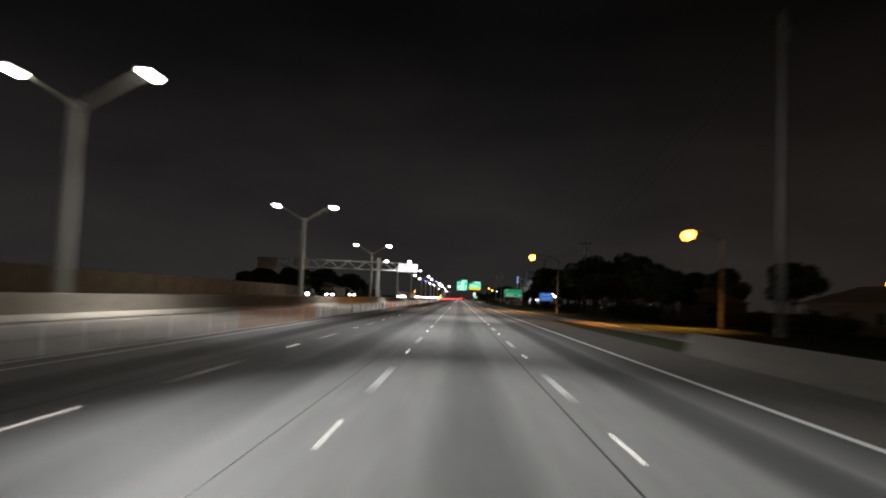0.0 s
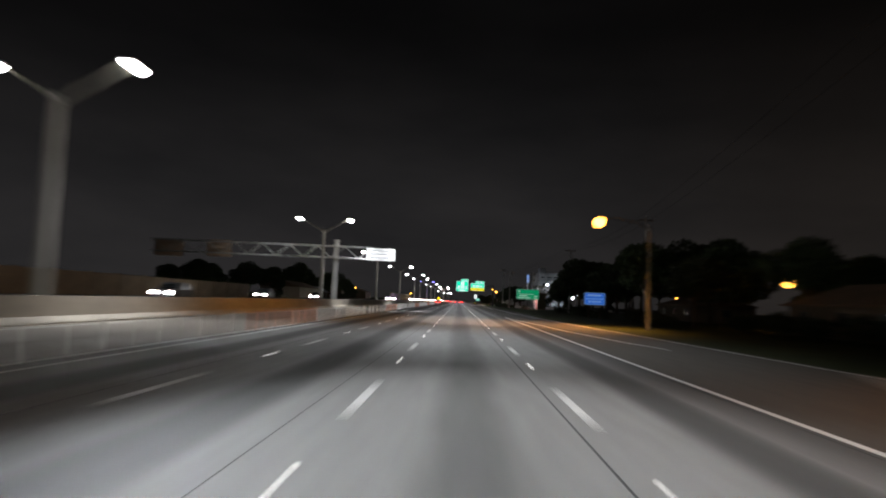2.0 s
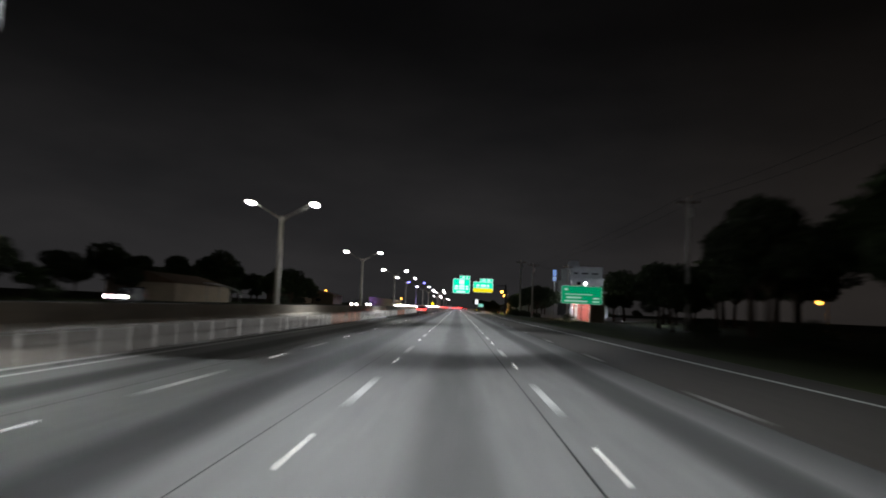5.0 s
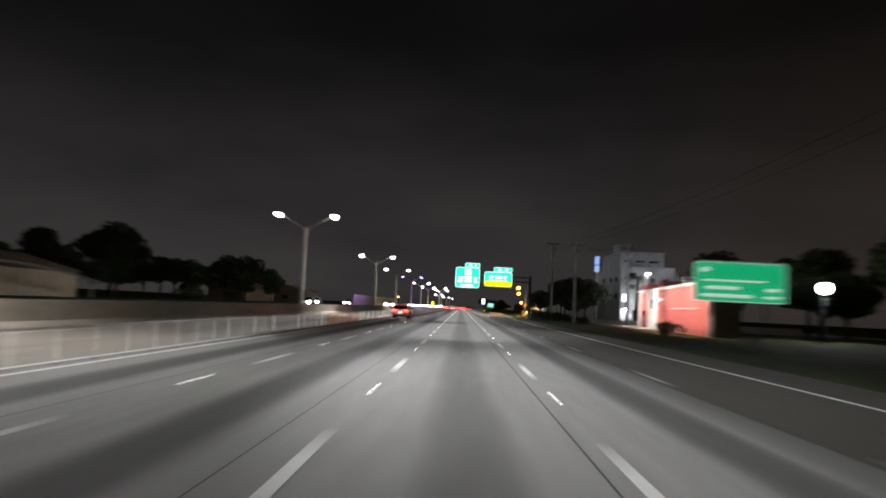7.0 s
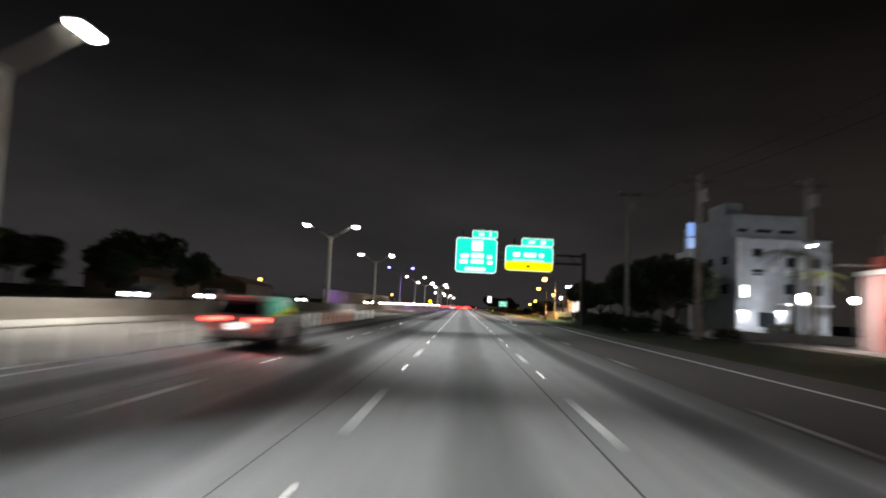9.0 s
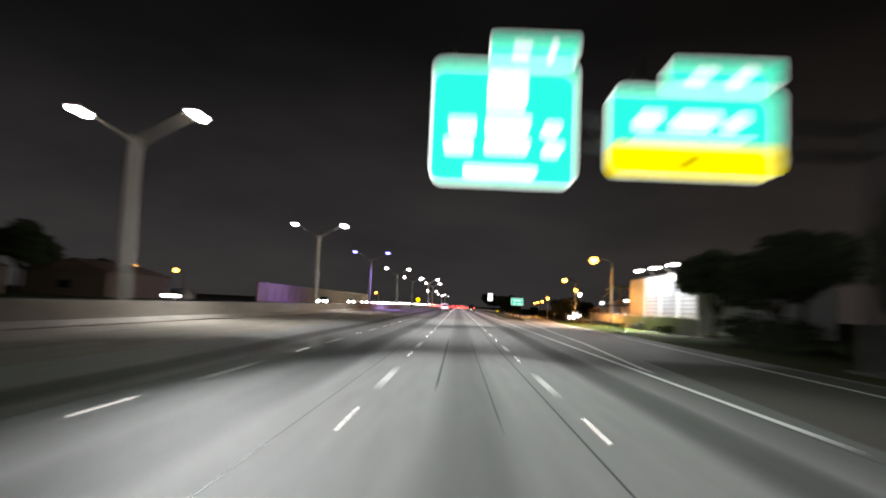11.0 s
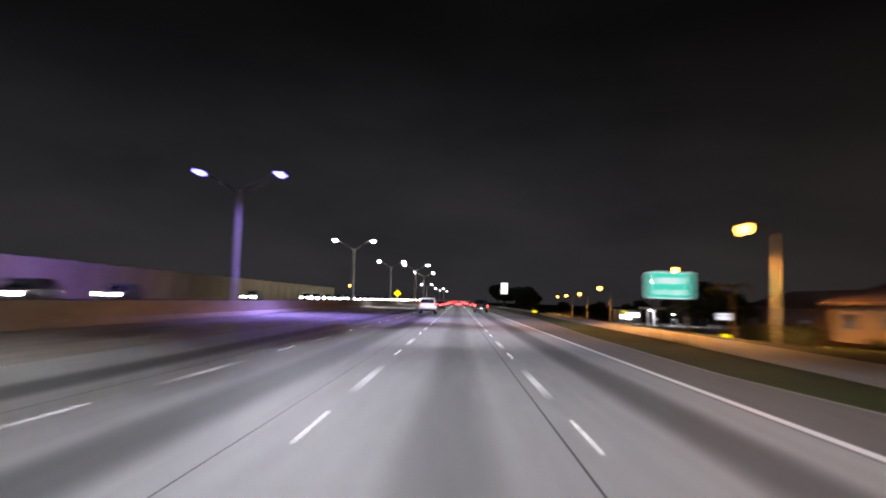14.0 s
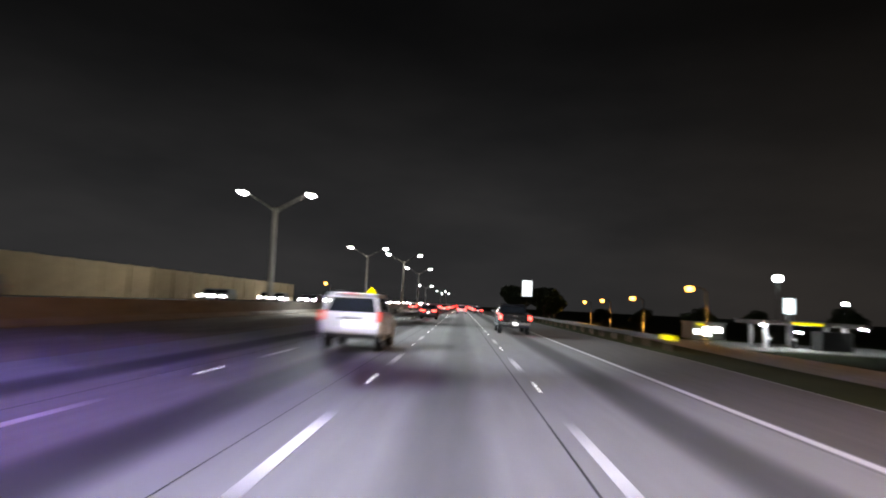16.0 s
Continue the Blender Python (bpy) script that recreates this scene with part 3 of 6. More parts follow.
def median_lamp(blue=False, light=True):
    r = root("street_lamp", "tall concrete double-arm street lamp with " + ("bluish-purple" if blue else "white") + " lit heads", "street lamp",
             (0, 0, 0), "median street lamps")
    part("pole", tube([(0, 0, 0.0), (0, 0, 1.2), (0, 0, 6), (0, 0, 10.7), (0, 0, 10.9)], [0.34, 0.30, 0.25, 0.20, 0.12], 12), M_POLE, r)
    part("base", box(-0.45, 0.45, -0.45, 0.45, -0.2, 0.25, bevel=0.05), M_BARRIER, r)
    part("collar", tube([(0, 0, 10.25), (0, 0, 10.32), (0, 0, 10.6), (0, 0, 10.68)], [0.2, 0.27, 0.27, 0.2], 12), M_POLE, r)
    for s in (-1, 1):
        part("arm", tube([(0.1 * s, 0, 10.5), (0.9 * s, 0, 11.0), (2.4 * s, 0, 11.85), (3.35 * s, 0, 12.35)], [0.15, 0.13, 0.10, 0.07], 8), M_POLE, r)
        luminaire(r, 3.7 * s, 12.45, s, M_BLUELED if blue else M_LED)
        if not light:
            continue
        white = (0.91, 0.955, 1.0)
        if s > 0:
            # flat fans fore, aft and across over the middle lanes, and a wide pool straight below
            tint = (0.90, 0.90, 1.0) if blue else white
            flat = (12.1, 0, 18.6)
            # the fans also supply what the car's own headlights would put on the road
            for fy in (-31, 31):
                lamp_light("lamp_glow", (3.7, 0, 12.1), tint, LED_WATTS, r, 0.29, 1.0, (18.6, fy, -12.1), flat, 3.0)
            lamp_light("lamp_glow", (3.7, 0, 12.1), tint, LED_WATTS * (0.5 if blue else 0.33), r, 0.45, 1.0, (18.6, 0, -12.1), flat, 3.5)
            lamp_light("lamp_glow", (3.7, 0, 12.1), (0.36, 0.28, 1.0) if blue else white, LED_WATTS * (0.27 if blue else 0.10), r, 2.7 if blue else 2.1, 1.0, (0.3, 0, -1))
            # fill beam added to lift the poles and buildings beyond the right verge
            lamp_light("verge_fill", (3.7, 0, 12.1), tint, LED_WATTS * 0.08, r, 0.5, 1.0, (40, 0, -1), (0, 0, 1), 5.0)
        else:
            lamp_light("lamp_glow", (-3.7, 0, 12.1), (0.25, 0.19, 1.0) if blue else white, LED_WATTS * (0.27 if blue else 0.03), r, 1.2, 1.0, (-1.5, 0, -1), wide=3.8)
    return r


lamp = median_lamp()
lamp.location = (-20.6, 71.6, 0.3)
for lx, ly in ((-20.6, 10.5), (-20.6, 121), (-20.1, 182.2), (-20.4, 246), (-20.8, 312), (-20.5, 380.8), (-21.2, 436.5), (-20.3, 551.7), (-20.0, 618)):
    copy_thing(lamp, pose(lx, ly, 0.3))
far_lamp = median_lamp(light=False)
far_lamp.location = (-13.7, 633, 0.3)
for lx, ly in ((-14.0, 689), (-22.5, 885), (-18, 1040), (-17, 1180)):
    copy_thing(far_lamp, pose(lx, ly, 0.3))
blue_lamp = median_lamp(True)
blue_lamp.location = (-20.1, 485.8, 0.3)


def sodium_lamp(x, y, z, arm, ground=None, watts=SODIUM_WATTS, rz=0.0, cone=2.5, lean=-0.35):
    """A single-arm orange lamp: head at (x, y, z), pole to its right."""
    g = land(x + arm, y) if ground is None else ground
    h = z - g
    r = root("street_lamp", "single-arm roadside street lamp glowing orange", "street lamp", (x + arm, y, g), "orange street lamps", rz=rz)
    part("pole", tube([(0, 0, -0.1), (0, 0, h * 0.5), (0, 0, h - 0.6)], [0.15, 0.12, 0.09], 10), M_SODPOLE, r)
    part("arm", tube([(0, 0, h - 0.75), (-0.25 * arm, 0, h - 0.25), (-0.65 * arm, 0, h + 0.02), (-arm + 0.2, 0, h + 0.06)], [0.07, 0.06, 0.05, 0.04], 8), M_DARKPOLE, r)
    hd = part("lamp_head", box(-arm - 0.38, -arm + 0.32, -0.15, 0.15, h - 0.02, h + 0.14, bevel=0.05), M_HOUSING, r)
    # lens drawn oversized, so that its shape takes in the lamp's bloom
    lens = tube([(-arm, 0, h - 0.78), (-arm, 0, h - 0.68), (-arm, 0, h - 0.46), (-arm, 0, h - 0.2), (-arm, 0, h - 0.02)], [0.18, 0.38, 0.50, 0.50, 0.40], 16)
    part("lens", lens, M_SODIUM, hd)
    lamp_light("lamp_glow", (-arm, 0, h - 0.85), (1.0, 0.44, 0.10), watts, r, cone, 0.9, (lean, 0, -1))
    return r


sodium_lamp(20.0, 97, 8.6, 3.0, watts=9000, cone=2.1, lean=-0.4)
sodium_lamp(11.5, 145.1, 9.3, 4.3, watts=10500, cone=2.6, lean=-0.45)
sodium_lamp(17.3, 426.8, 8.72, 2.4, watts=10000, cone=2.95, lean=-0.1)
sodium_lamp(22.1, 478.7, 8.3, 2.4, watts=30000, cone=2.9, lean=-0.3)
sodium_lamp(33.6, 529, 7.9, 2.4)
sodium_lamp(32.1, 575.5, 5.9, 2.4)
sodium_lamp(36.1, 620.9, 5.2, 2.4)
sodium_lamp(40.0, 668, 5.2, 2.4)
sodium_lamp(44.0, 715, 5.2, 2.4)
sodium_lamp(-64.4, 486.4, 7.1, 1.8, ground=0.4, watts=2500)
sodium_lamp(-58, 455, 6.2, 1.6, ground=0.4, watts=300)
sodium_lamp(52, 118, 6.2, 1.6, watts=300)
sodium_lamp(34, 158, 5.4, 1.6, watts=200)
sodium_lamp(62, 196, 5.0, 1.6, watts=250)
sodium_lamp(70, 300, 6.0, 1.6, watts=250)
sodium_lamp(-46, 700, 7.0, 1.6, ground=0.4, watts=300)


def flood_pole(x, y, z, label, watts=900, ground=None, lens_r=0.3, aim=(0, 0.35, -1)):
    g = land(x, y) if ground is None else ground
    r = root("floodlight", label, "floodlight", (x, y, g))
    h = z - g
    part("pole", tube([(0, 0, -0.1), (0, 0, h - 0.3)], [0.09, 0.07], 10), M_DARKSTEEL, r)
    hd = part("lamp_head", tube([(0, 0.3, h), (0, 0.1, h), (0, -0.1, h)], [lens_r * 0.5, lens_r * 1.05, lens_r * 1.1], 16), M_HOUSING, r)
    part("lens", tube([(0, -0.101, h), (0, -0.15, h), (0, -0.18, h)], [lens_r, lens_r * 0.9, lens_r * 0.5], 16), M_FLOOD, hd)
    lamp_light("flood_glow", (0, -0.4, h), (0.9, 0.96, 1.0), watts, r, 2.9, 0.9, aim)
    return r


flood_pole(36.9, 296, 5.4, "bright white floodlight on a steel pole by the yard", 1200, lens_r=0.55)
flood_pole(40.6, 364.8, 4.7, "glaring white floodlight in front of the white building", 4200, lens_r=0.6, aim=(-0.1, 0.8, -0.3))
flood_pole(48.5, 368, 4.9, "white floodlight on a steel pole by the white building", 900, lens_r=0.4)
flood_pole(43.0, 572.8, 7.4, "cold white floodlight mast over the filling station", 600, lens_r=0.45)
flood_pole(68, 600, 5.2, "cold white floodlight beyond the filling station", 200)
flood_pole(24.5, 395, 5.6, "small white lamp on a pole above the hedge", 120)


# ---- signs ----
def plate(x0, x1, y, z0, z1, radius=0.25, t=0.05, bm=None, seg=4):
    """An upright plate facing -y with rounded corners."""
    b2 = bmesh.new()
    pts = []
    for cx, cz, a0 in ((x1 - radius, z1 - radius, 0), (x0 + radius, z1 - radius, 90), (x0 + radius, z0 + radius, 180), (x1 - radius, z0 + radius, 270)):
        for k in range(seg + 1):
            a = radians(a0 + 90 * k / seg)
            pts.append((cx + radius * math.cos(a), cz + radius * math.sin(a)))
    f = [b2.verts.new((px, y, pz)) for px, pz in pts]
    b = [b2.verts.new((px, y + t, pz)) for px, pz in pts]
    b2.faces.new(f)
    b2.faces.new(b[::-1])
    n = len(pts)
    for i in range(n):
        b2.faces.new((f[i], b[i], b[(i + 1) % n], f[(i + 1) % n]))
    bmesh.ops.recalc_face_normals(b2, faces=b2.faces[:])
    return b2


def sign_panel(r, x0, x1, z0, z1, face, border, y=0.0, radius=0.3, rim=0.10):
    p = part("sign_panel", plate(x0, x1, y, z0, z1, radius), border, r, "sign panel with a pale rounded border")
    part("sign_face", plate(x0 + rim, x1 - rim, y - 0.012, z0 + rim, z1 - rim, max(radius - rim, 0.05), 0.01), face, p)
    return p


def bars(p, mat_, y, items):
    """Writing too small to read, as plain bars: (x0, x1, z0, z1)."""
    for x0, x1, z0, z1 in items:
        part("legend_bar", plate(x0, x1, y - 0.03, z0, z1, min(0.12, (z1 - z0) * 0.35, (x1 - x0) * 0.35), 0.012, seg=2), mat_, p)


def overhead_signs():
    r = root("overhead_sign", "overhead green motorway sign with white legend and exit tab, faces glowing by themselves", "road sign", (0, 364, 0), "overhead guide signs")
    # panels and legend glow on their own; no sign lamps stand here
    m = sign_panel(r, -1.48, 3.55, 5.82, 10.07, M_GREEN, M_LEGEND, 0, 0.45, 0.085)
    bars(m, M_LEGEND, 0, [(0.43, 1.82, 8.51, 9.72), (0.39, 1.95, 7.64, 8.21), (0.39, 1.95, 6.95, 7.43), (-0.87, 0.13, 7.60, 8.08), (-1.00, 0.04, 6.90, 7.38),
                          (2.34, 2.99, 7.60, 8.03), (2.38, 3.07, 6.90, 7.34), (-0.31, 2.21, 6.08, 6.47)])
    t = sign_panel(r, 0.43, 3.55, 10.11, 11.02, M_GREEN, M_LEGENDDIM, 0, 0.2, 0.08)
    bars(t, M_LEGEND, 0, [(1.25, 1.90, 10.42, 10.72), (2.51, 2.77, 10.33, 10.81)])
    part("hanger", box(-0.8, -0.65, 0.06, 0.2, 5.9, 10.9), M_DARKSTEEL, r)
    part("hanger", box(2.75, 2.9, 0.06, 0.2, 5.9, 10.9), M_DARKSTEEL, r)
    r2 = root("overhead_sign", "overhead green motorway sign with a yellow exit-lane band and exit tab", "road sign", (0, 364, 0), "overhead guide signs")
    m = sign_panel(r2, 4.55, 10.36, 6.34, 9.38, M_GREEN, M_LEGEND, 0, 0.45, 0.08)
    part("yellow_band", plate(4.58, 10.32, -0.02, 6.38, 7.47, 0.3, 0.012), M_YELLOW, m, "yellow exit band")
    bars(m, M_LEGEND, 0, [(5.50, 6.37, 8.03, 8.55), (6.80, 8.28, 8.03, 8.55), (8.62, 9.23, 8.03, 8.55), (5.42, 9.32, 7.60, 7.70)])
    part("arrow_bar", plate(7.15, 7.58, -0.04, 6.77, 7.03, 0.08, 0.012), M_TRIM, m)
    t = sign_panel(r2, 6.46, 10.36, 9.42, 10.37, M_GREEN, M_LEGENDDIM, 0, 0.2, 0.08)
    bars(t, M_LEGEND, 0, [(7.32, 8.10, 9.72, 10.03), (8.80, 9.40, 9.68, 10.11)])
    for hx in (5.5, 9.4):
        part("hanger", box(hx, hx + 0.2, 0.06, 0.2, 6.4, 10.2), M_DARKSTEEL, r2)
    g = root("sign_gantry", "dark steel tube gantry arm carrying the overhead signs", "gantry", (0, 364.9, 0))
    part("post", tube([(14.2, 0, -0.1), (14.2, 0, 8.9)], [0.33, 0.28], 14), M_DARKSTEEL, g)
    part("base_plate", box(13.7, 14.7, -0.5, 0.5, -0.06, 0.06), M_DARKSTEEL, g)
    for z in (7.5, 8.5):
        part("arm", tube([(14.2, 0, z), (-1.4, 0, z)], [0.14, 0.10], 10), M_DARKSTEEL, g)
    for k in range(7):
        part("brace", tube([(13.5 - 2.1 * k, 0, 7.5), (12.4 - 2.1 * k, 0, 8.5)], [0.05, 0.05], 6), M_DARKSTEEL, g)
    for hx in (-0.72, 2.82, 5.6, 9.5):
        part("bracket", box(hx - 0.08, hx + 0.08, -0.72, 0.0, 7.9, 8.1), M_DARKSTEEL, g)
    return r


overhead_signs()


def butterfly_gantry():
    g = root("sign_gantry", "galvanised steel truss gantry on one post across the median", "gantry", (-19.1, 187, 0.3))
    part("post", tube([(0, 0, -0.3), (0, 0, 9.6)], [0.48, 0.42], 18), M_STEEL, g)
    part("cap", tube([(0, 0, 9.55), (0, 0, 9.75), (0, 0, 9.85)], [0.5, 0.5, 0.3], 18), M_STEEL, g)
    part("clamp", box(-0.7, 0.7, -0.75, 0.75, 8.75, 9.0, bevel=0.03), M_STEEL, g)
    part("clamp", box(-0.7, 0.7, -0.75, 0.75, 7.0, 7.25, bevel=0.03), M_STEEL, g)
    xa, xb = -28.3, 5.5
    for z in (7.1, 8.85):
        for yy in (-0.62, 0.62):
            part("chord", tube([(xa, yy, z), (xb, yy, z)], [0.09, 0.09], 8), M_STEEL, g)
    n = 16
    w = (xb - xa) / n
    for yy in (-0.62, 0.62):
        for k in range(n):
            z0, z1 = (7.1, 8.85) if k % 2 else (8.85, 7.1)
            part("brace", tube([(xa + k * w, yy, z0), (xa + (k + 1) * w, yy, z1)], [0.05, 0.05], 6), M_STEEL, g)
    for k in range(n + 1):
        part("strut", tube([(xa + k * w, -0.62, 8.85), (xa + k * w, 0.62, 8.85)], [0.04, 0.04], 6), M_STEEL, g)
    # the message sign glows itself instead of being struck by headlights
    s = root("express_sign", "white message sign with grey text lines on the truss", "road sign", (0, 186.0, 0))
    m = sign_panel(s, -14.4, -10.05, 7.2, 9.0, M_WHITESIGN, M_WHITESIGN, 0, 0.15, 0.08)
    bars(m, M_GREYTEXT, 0, [(-13.6, -10.7, 8.55, 8.75), (-13.9, -11.2, 8.05, 8.25), (-13.8, -10.9, 7.5, 7.7)])
    part("hanger", box(-13.6, -13.4, 0.05, 0.95, 7.1, 9.1), M_STEEL, s)
    part("hanger", box(-11.0, -10.8, 0.05, 0.95, 7.1, 9.1), M_STEEL, s)
    for x0, x1, z0, z1 in ((-47.6, -43.0, 6.7, 9.2), (-39.4, -35.6, 6.9, 9.5)):
        b = root("motorway_sign", "brown unlit back of a motorway sign on the truss", "road sign", (0, 188.0, 0), "sign backs")
        bp = part("sign_panel", plate(x0, x1, 0, z0, z1, 0.3), M_ALU, b)
        for k in range(3):
            part("stiffener", box(x0 + 0.2, x1 - 0.2, -0.5, -0.005, z0 + 0.5 + 0.7 * k, z0 + 0.6 + 0.7 * k), M_ALU, bp)
    return g


butterfly_gantry()


def post_sign(name, label, x0, x1, y, z0, z1, face, border, items, legend, radius=0.15, rim=0.07, posts=2):
    g = land((x0 + x1) / 2, y)
    r = root(name, label, "road sign", (0, y, 0))
    m = sign_panel(r, x0, x1, z0, z1, face, border, 0, radius, rim)
    bars(m, legend, 0, items)
    for k in range(posts):
        px = x0 + (x1 - x0) * ((k + 0.5) / posts if posts == 1 else (0.22 + 0.56 * k / (posts - 1)))
        part("post", box(px - 0.05, px + 0.05, 0.06, 0.16, g - 0.1, z1 - 0.1), M_WOOD, r)
    return r


# these post signs glow by themselves where headlights would brighten them
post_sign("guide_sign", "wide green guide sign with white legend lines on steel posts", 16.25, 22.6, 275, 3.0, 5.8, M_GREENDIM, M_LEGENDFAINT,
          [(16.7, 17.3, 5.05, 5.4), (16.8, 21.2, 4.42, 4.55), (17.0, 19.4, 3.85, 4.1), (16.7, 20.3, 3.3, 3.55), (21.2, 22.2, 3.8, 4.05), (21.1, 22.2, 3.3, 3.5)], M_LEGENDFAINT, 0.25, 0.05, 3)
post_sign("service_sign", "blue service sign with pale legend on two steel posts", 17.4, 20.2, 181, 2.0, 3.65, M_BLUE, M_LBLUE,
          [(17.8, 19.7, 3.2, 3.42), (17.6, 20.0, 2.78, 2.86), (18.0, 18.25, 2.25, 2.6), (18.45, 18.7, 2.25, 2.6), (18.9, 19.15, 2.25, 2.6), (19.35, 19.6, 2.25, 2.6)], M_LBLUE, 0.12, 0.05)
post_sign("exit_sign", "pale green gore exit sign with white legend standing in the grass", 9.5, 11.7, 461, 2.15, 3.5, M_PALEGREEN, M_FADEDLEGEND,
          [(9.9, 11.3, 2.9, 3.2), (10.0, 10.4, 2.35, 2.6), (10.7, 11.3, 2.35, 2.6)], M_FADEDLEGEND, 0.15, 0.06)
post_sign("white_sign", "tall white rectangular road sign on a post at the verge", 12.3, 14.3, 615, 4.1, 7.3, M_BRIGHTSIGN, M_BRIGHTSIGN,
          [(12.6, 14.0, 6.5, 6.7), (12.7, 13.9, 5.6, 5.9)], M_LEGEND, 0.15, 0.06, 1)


# glowing panel on posts, added for a bright white spot of unknown kind
post_sign("white_panel", "small glowing white panel on two posts beyond the exit ramp", 26.8, 28.3, 495.8, 0.62, 1.32, M_WHITESIGN, M_WHITESIGN,
          [(27.0, 28.1, 1.02, 1.1)], M_GREYTEXT, 0.08, 0.04)


def diamond(x, y, z, s):
    r = root("warning_sign", "yellow diamond warning sign on a post by the median", "road sign", (x, y, 0))
    bm = bmesh.new()
    for yy in (0, 0.03):
        bm.faces.new([bm.verts.new(c) for c in ((0, yy, z - s), (s, yy, z), (0, yy, z + s), (-s, yy, z))])
    bmesh.ops.solidify(bm, geom=bm.faces[:], thickness=0.01)
    # diamond face glows in place of headlight on it
    part("sign_panel", bm, M_YELLOW, r)
    part("post", box(-0.05, 0.05, 0.05, 0.15, 0, z), M_STEEL, r)


diamond(-16.2, 600, 3.15, 0.95)

# ---- utility poles and wires ----
def utility_pole(x, y, h, arm=True, material=M_CONCPOLE, rad=0.22):
    g = land(x, y)
    r = root("utility_pole", "tall pale utility pole with a crossarm and insulators", "utility pole", (x, y, g), "utility poles")
    part("pole", tube([(0, 0, -0.1), (0, 0, h * 0.5), (0, 0, h)], [rad * 1.3, rad, rad * 0.7], 10), material, r)
    if arm:
        part("crossarm", box(-1.3, 1.3, -0.08, 0.08, h - 0.75, h - 0.55, bevel=0.02), M_WOOD, r)
        for dx in (-1.15, 0.0, 1.15):
            part("insulator", tube([(dx, 0, h - 0.55), (dx, 0, h - 0.4), (dx, 0, h - 0.25)], [0.03, 0.07, 0.04], 8), M_STEEL, r)
        part("transformer", tube([(0.38, 0, h - 2.4), (0.38, 0, h - 2.3), (0.38, 0, h - 1.4), (0.38, 0, h - 1.3)], [0.2, 0.26, 0.26, 0.2], 12), M_STEEL, r)
    return r


POLES = [(22.8, 86, 24), (30, 196, 17), (17.9, 358.4, 15.95), (19.3, 340.4, 14.0), (28.2, 340, 13.9), (27, 250, 16)]
for px, py, ph in POLES:
    utility_pole(px, py, ph)
for (ax, ay, ah), (bx, by, bh) in ((POLES[0], POLES[1]), (POLES[1], POLES[5]), (POLES[5], POLES[3]), (POLES[3], POLES[2]), (POLES[3], POLES[4])):
    w = root("power_line", "thin black overhead cables between utility poles", "cable", (0, 0, 0), "overhead cables")
    for off in (-1.15, 1.15):
        pts = []
        for k in range(13):
            s = k / 12
            sag = 1.1 * 4 * s * (1 - s)
            pts.append((ax + (bx - ax) * s + off, ay + (by - ay) * s, ah + (bh - ah) * s - 0.3 - sag))
        part("wire", tube(pts, [0.018] * 13, 5), M_TRIM, w)


# ---- guardrails ----
def guardrail(y0, y1, x0, x1, label):
    r = root("guardrail", label, "guardrail", (0, 0, 0))
    n = int((y1 - y0) / 3.8)
    prof2 = [(0.0, 0.45), (0.06, 0.50), (0.0, 0.57), (0.06, 0.64), (0.0, 0.72), (0.015, 0.72), (0.075, 0.64), (0.015, 0.57), (0.075, 0.50), (0.015, 0.45)]
    for k in range(n):
        s, e = k / n, (k + 1) / n
        xa, xb, ya, yb = x0 + (x1 - x0) * s, x0 + (x1 - x0) * e, y0 + (y1 - y0) * s, y0 + (y1 - y0) * e
        bm = bmesh.new()
        A = [bm.verts.new((xa - q, ya, land(xa, ya) + z)) for q, z in prof2]
        B = [bm.verts.new((xb - q, yb, land(xb, yb) + z)) for q, z in prof2]
        m_ = len(prof2)
        for i2 in range(m_):
            bm.faces.new((A[i2], A[(i2 + 1) % m_], B[(i2 + 1) % m_], B[i2]))
        part("rail", bm, M_RAIL, r)
        part("post", box(xa + 0.02, xa + 0.17, ya - 0.05, ya + 0.05, land(xa, ya) - 0.1, land(xa, ya) + 0.75), M_WOOD, r)
    return r


guardrail(517, 700, 10.5, 10.2, "galvanised steel guardrail on posts along the shoulder")
guardrail(400, 437, 14.4, 17.4, "galvanised steel guardrail by the exit ramp and low wall")
M_ENDPLATE = mat("yellow_end_plate", (0.6, 0.5, 0.05), 0.6)
end_b = root("guardrail_end", "bright yellow guardrail end terminal facing the traffic", "guardrail end", (10.5, 516.6, 0))
# end plate glows to imitate headlight on its yellow face
part("end_plate", box(-0.30, 0.3, -0.05, 0.05, 0.46, 0.72, bevel=0.03), M_YELLOW, end_b)
part("end_post", box(-0.06, 0.06, 0.05, 0.17, -0.1, 0.8), M_WOOD, end_b)
guardrail(493, 556, 26.4, 31.0, "orange-lit steel guardrail on the far side of the exit ramp")
far_end = root("guardrail_end", "yellow guardrail end terminal beyond the exit ramp", "guardrail end", (26.4, 492.3, land(26.4, 492.3)))
# glowing plate again, with the headlight return in its emission
part("end_plate", box(-0.5, 0.35, -0.05, 0.05, 0.38, 0.75, bevel=0.03), M_YELLOW, far_end)
part("end_post", box(-0.06, 0.06, 0.05, 0.17, -0.1, 0.8), M_WOOD, far_end)
g_end = root("guardrail_end", "dull yellow guardrail end marker in the grass", "guardrail end", (14.2, 399.4, 0))
part("end_plate", box(-0.12, 0.18, -0.05, 0.05, 0.4, 0.78, bevel=0.03), M_ENDPLATE, g_end)
part("end_post", box(-0.06, 0.06, 0.05, 0.17, -0.1, 0.8), M_WOOD, g_end)


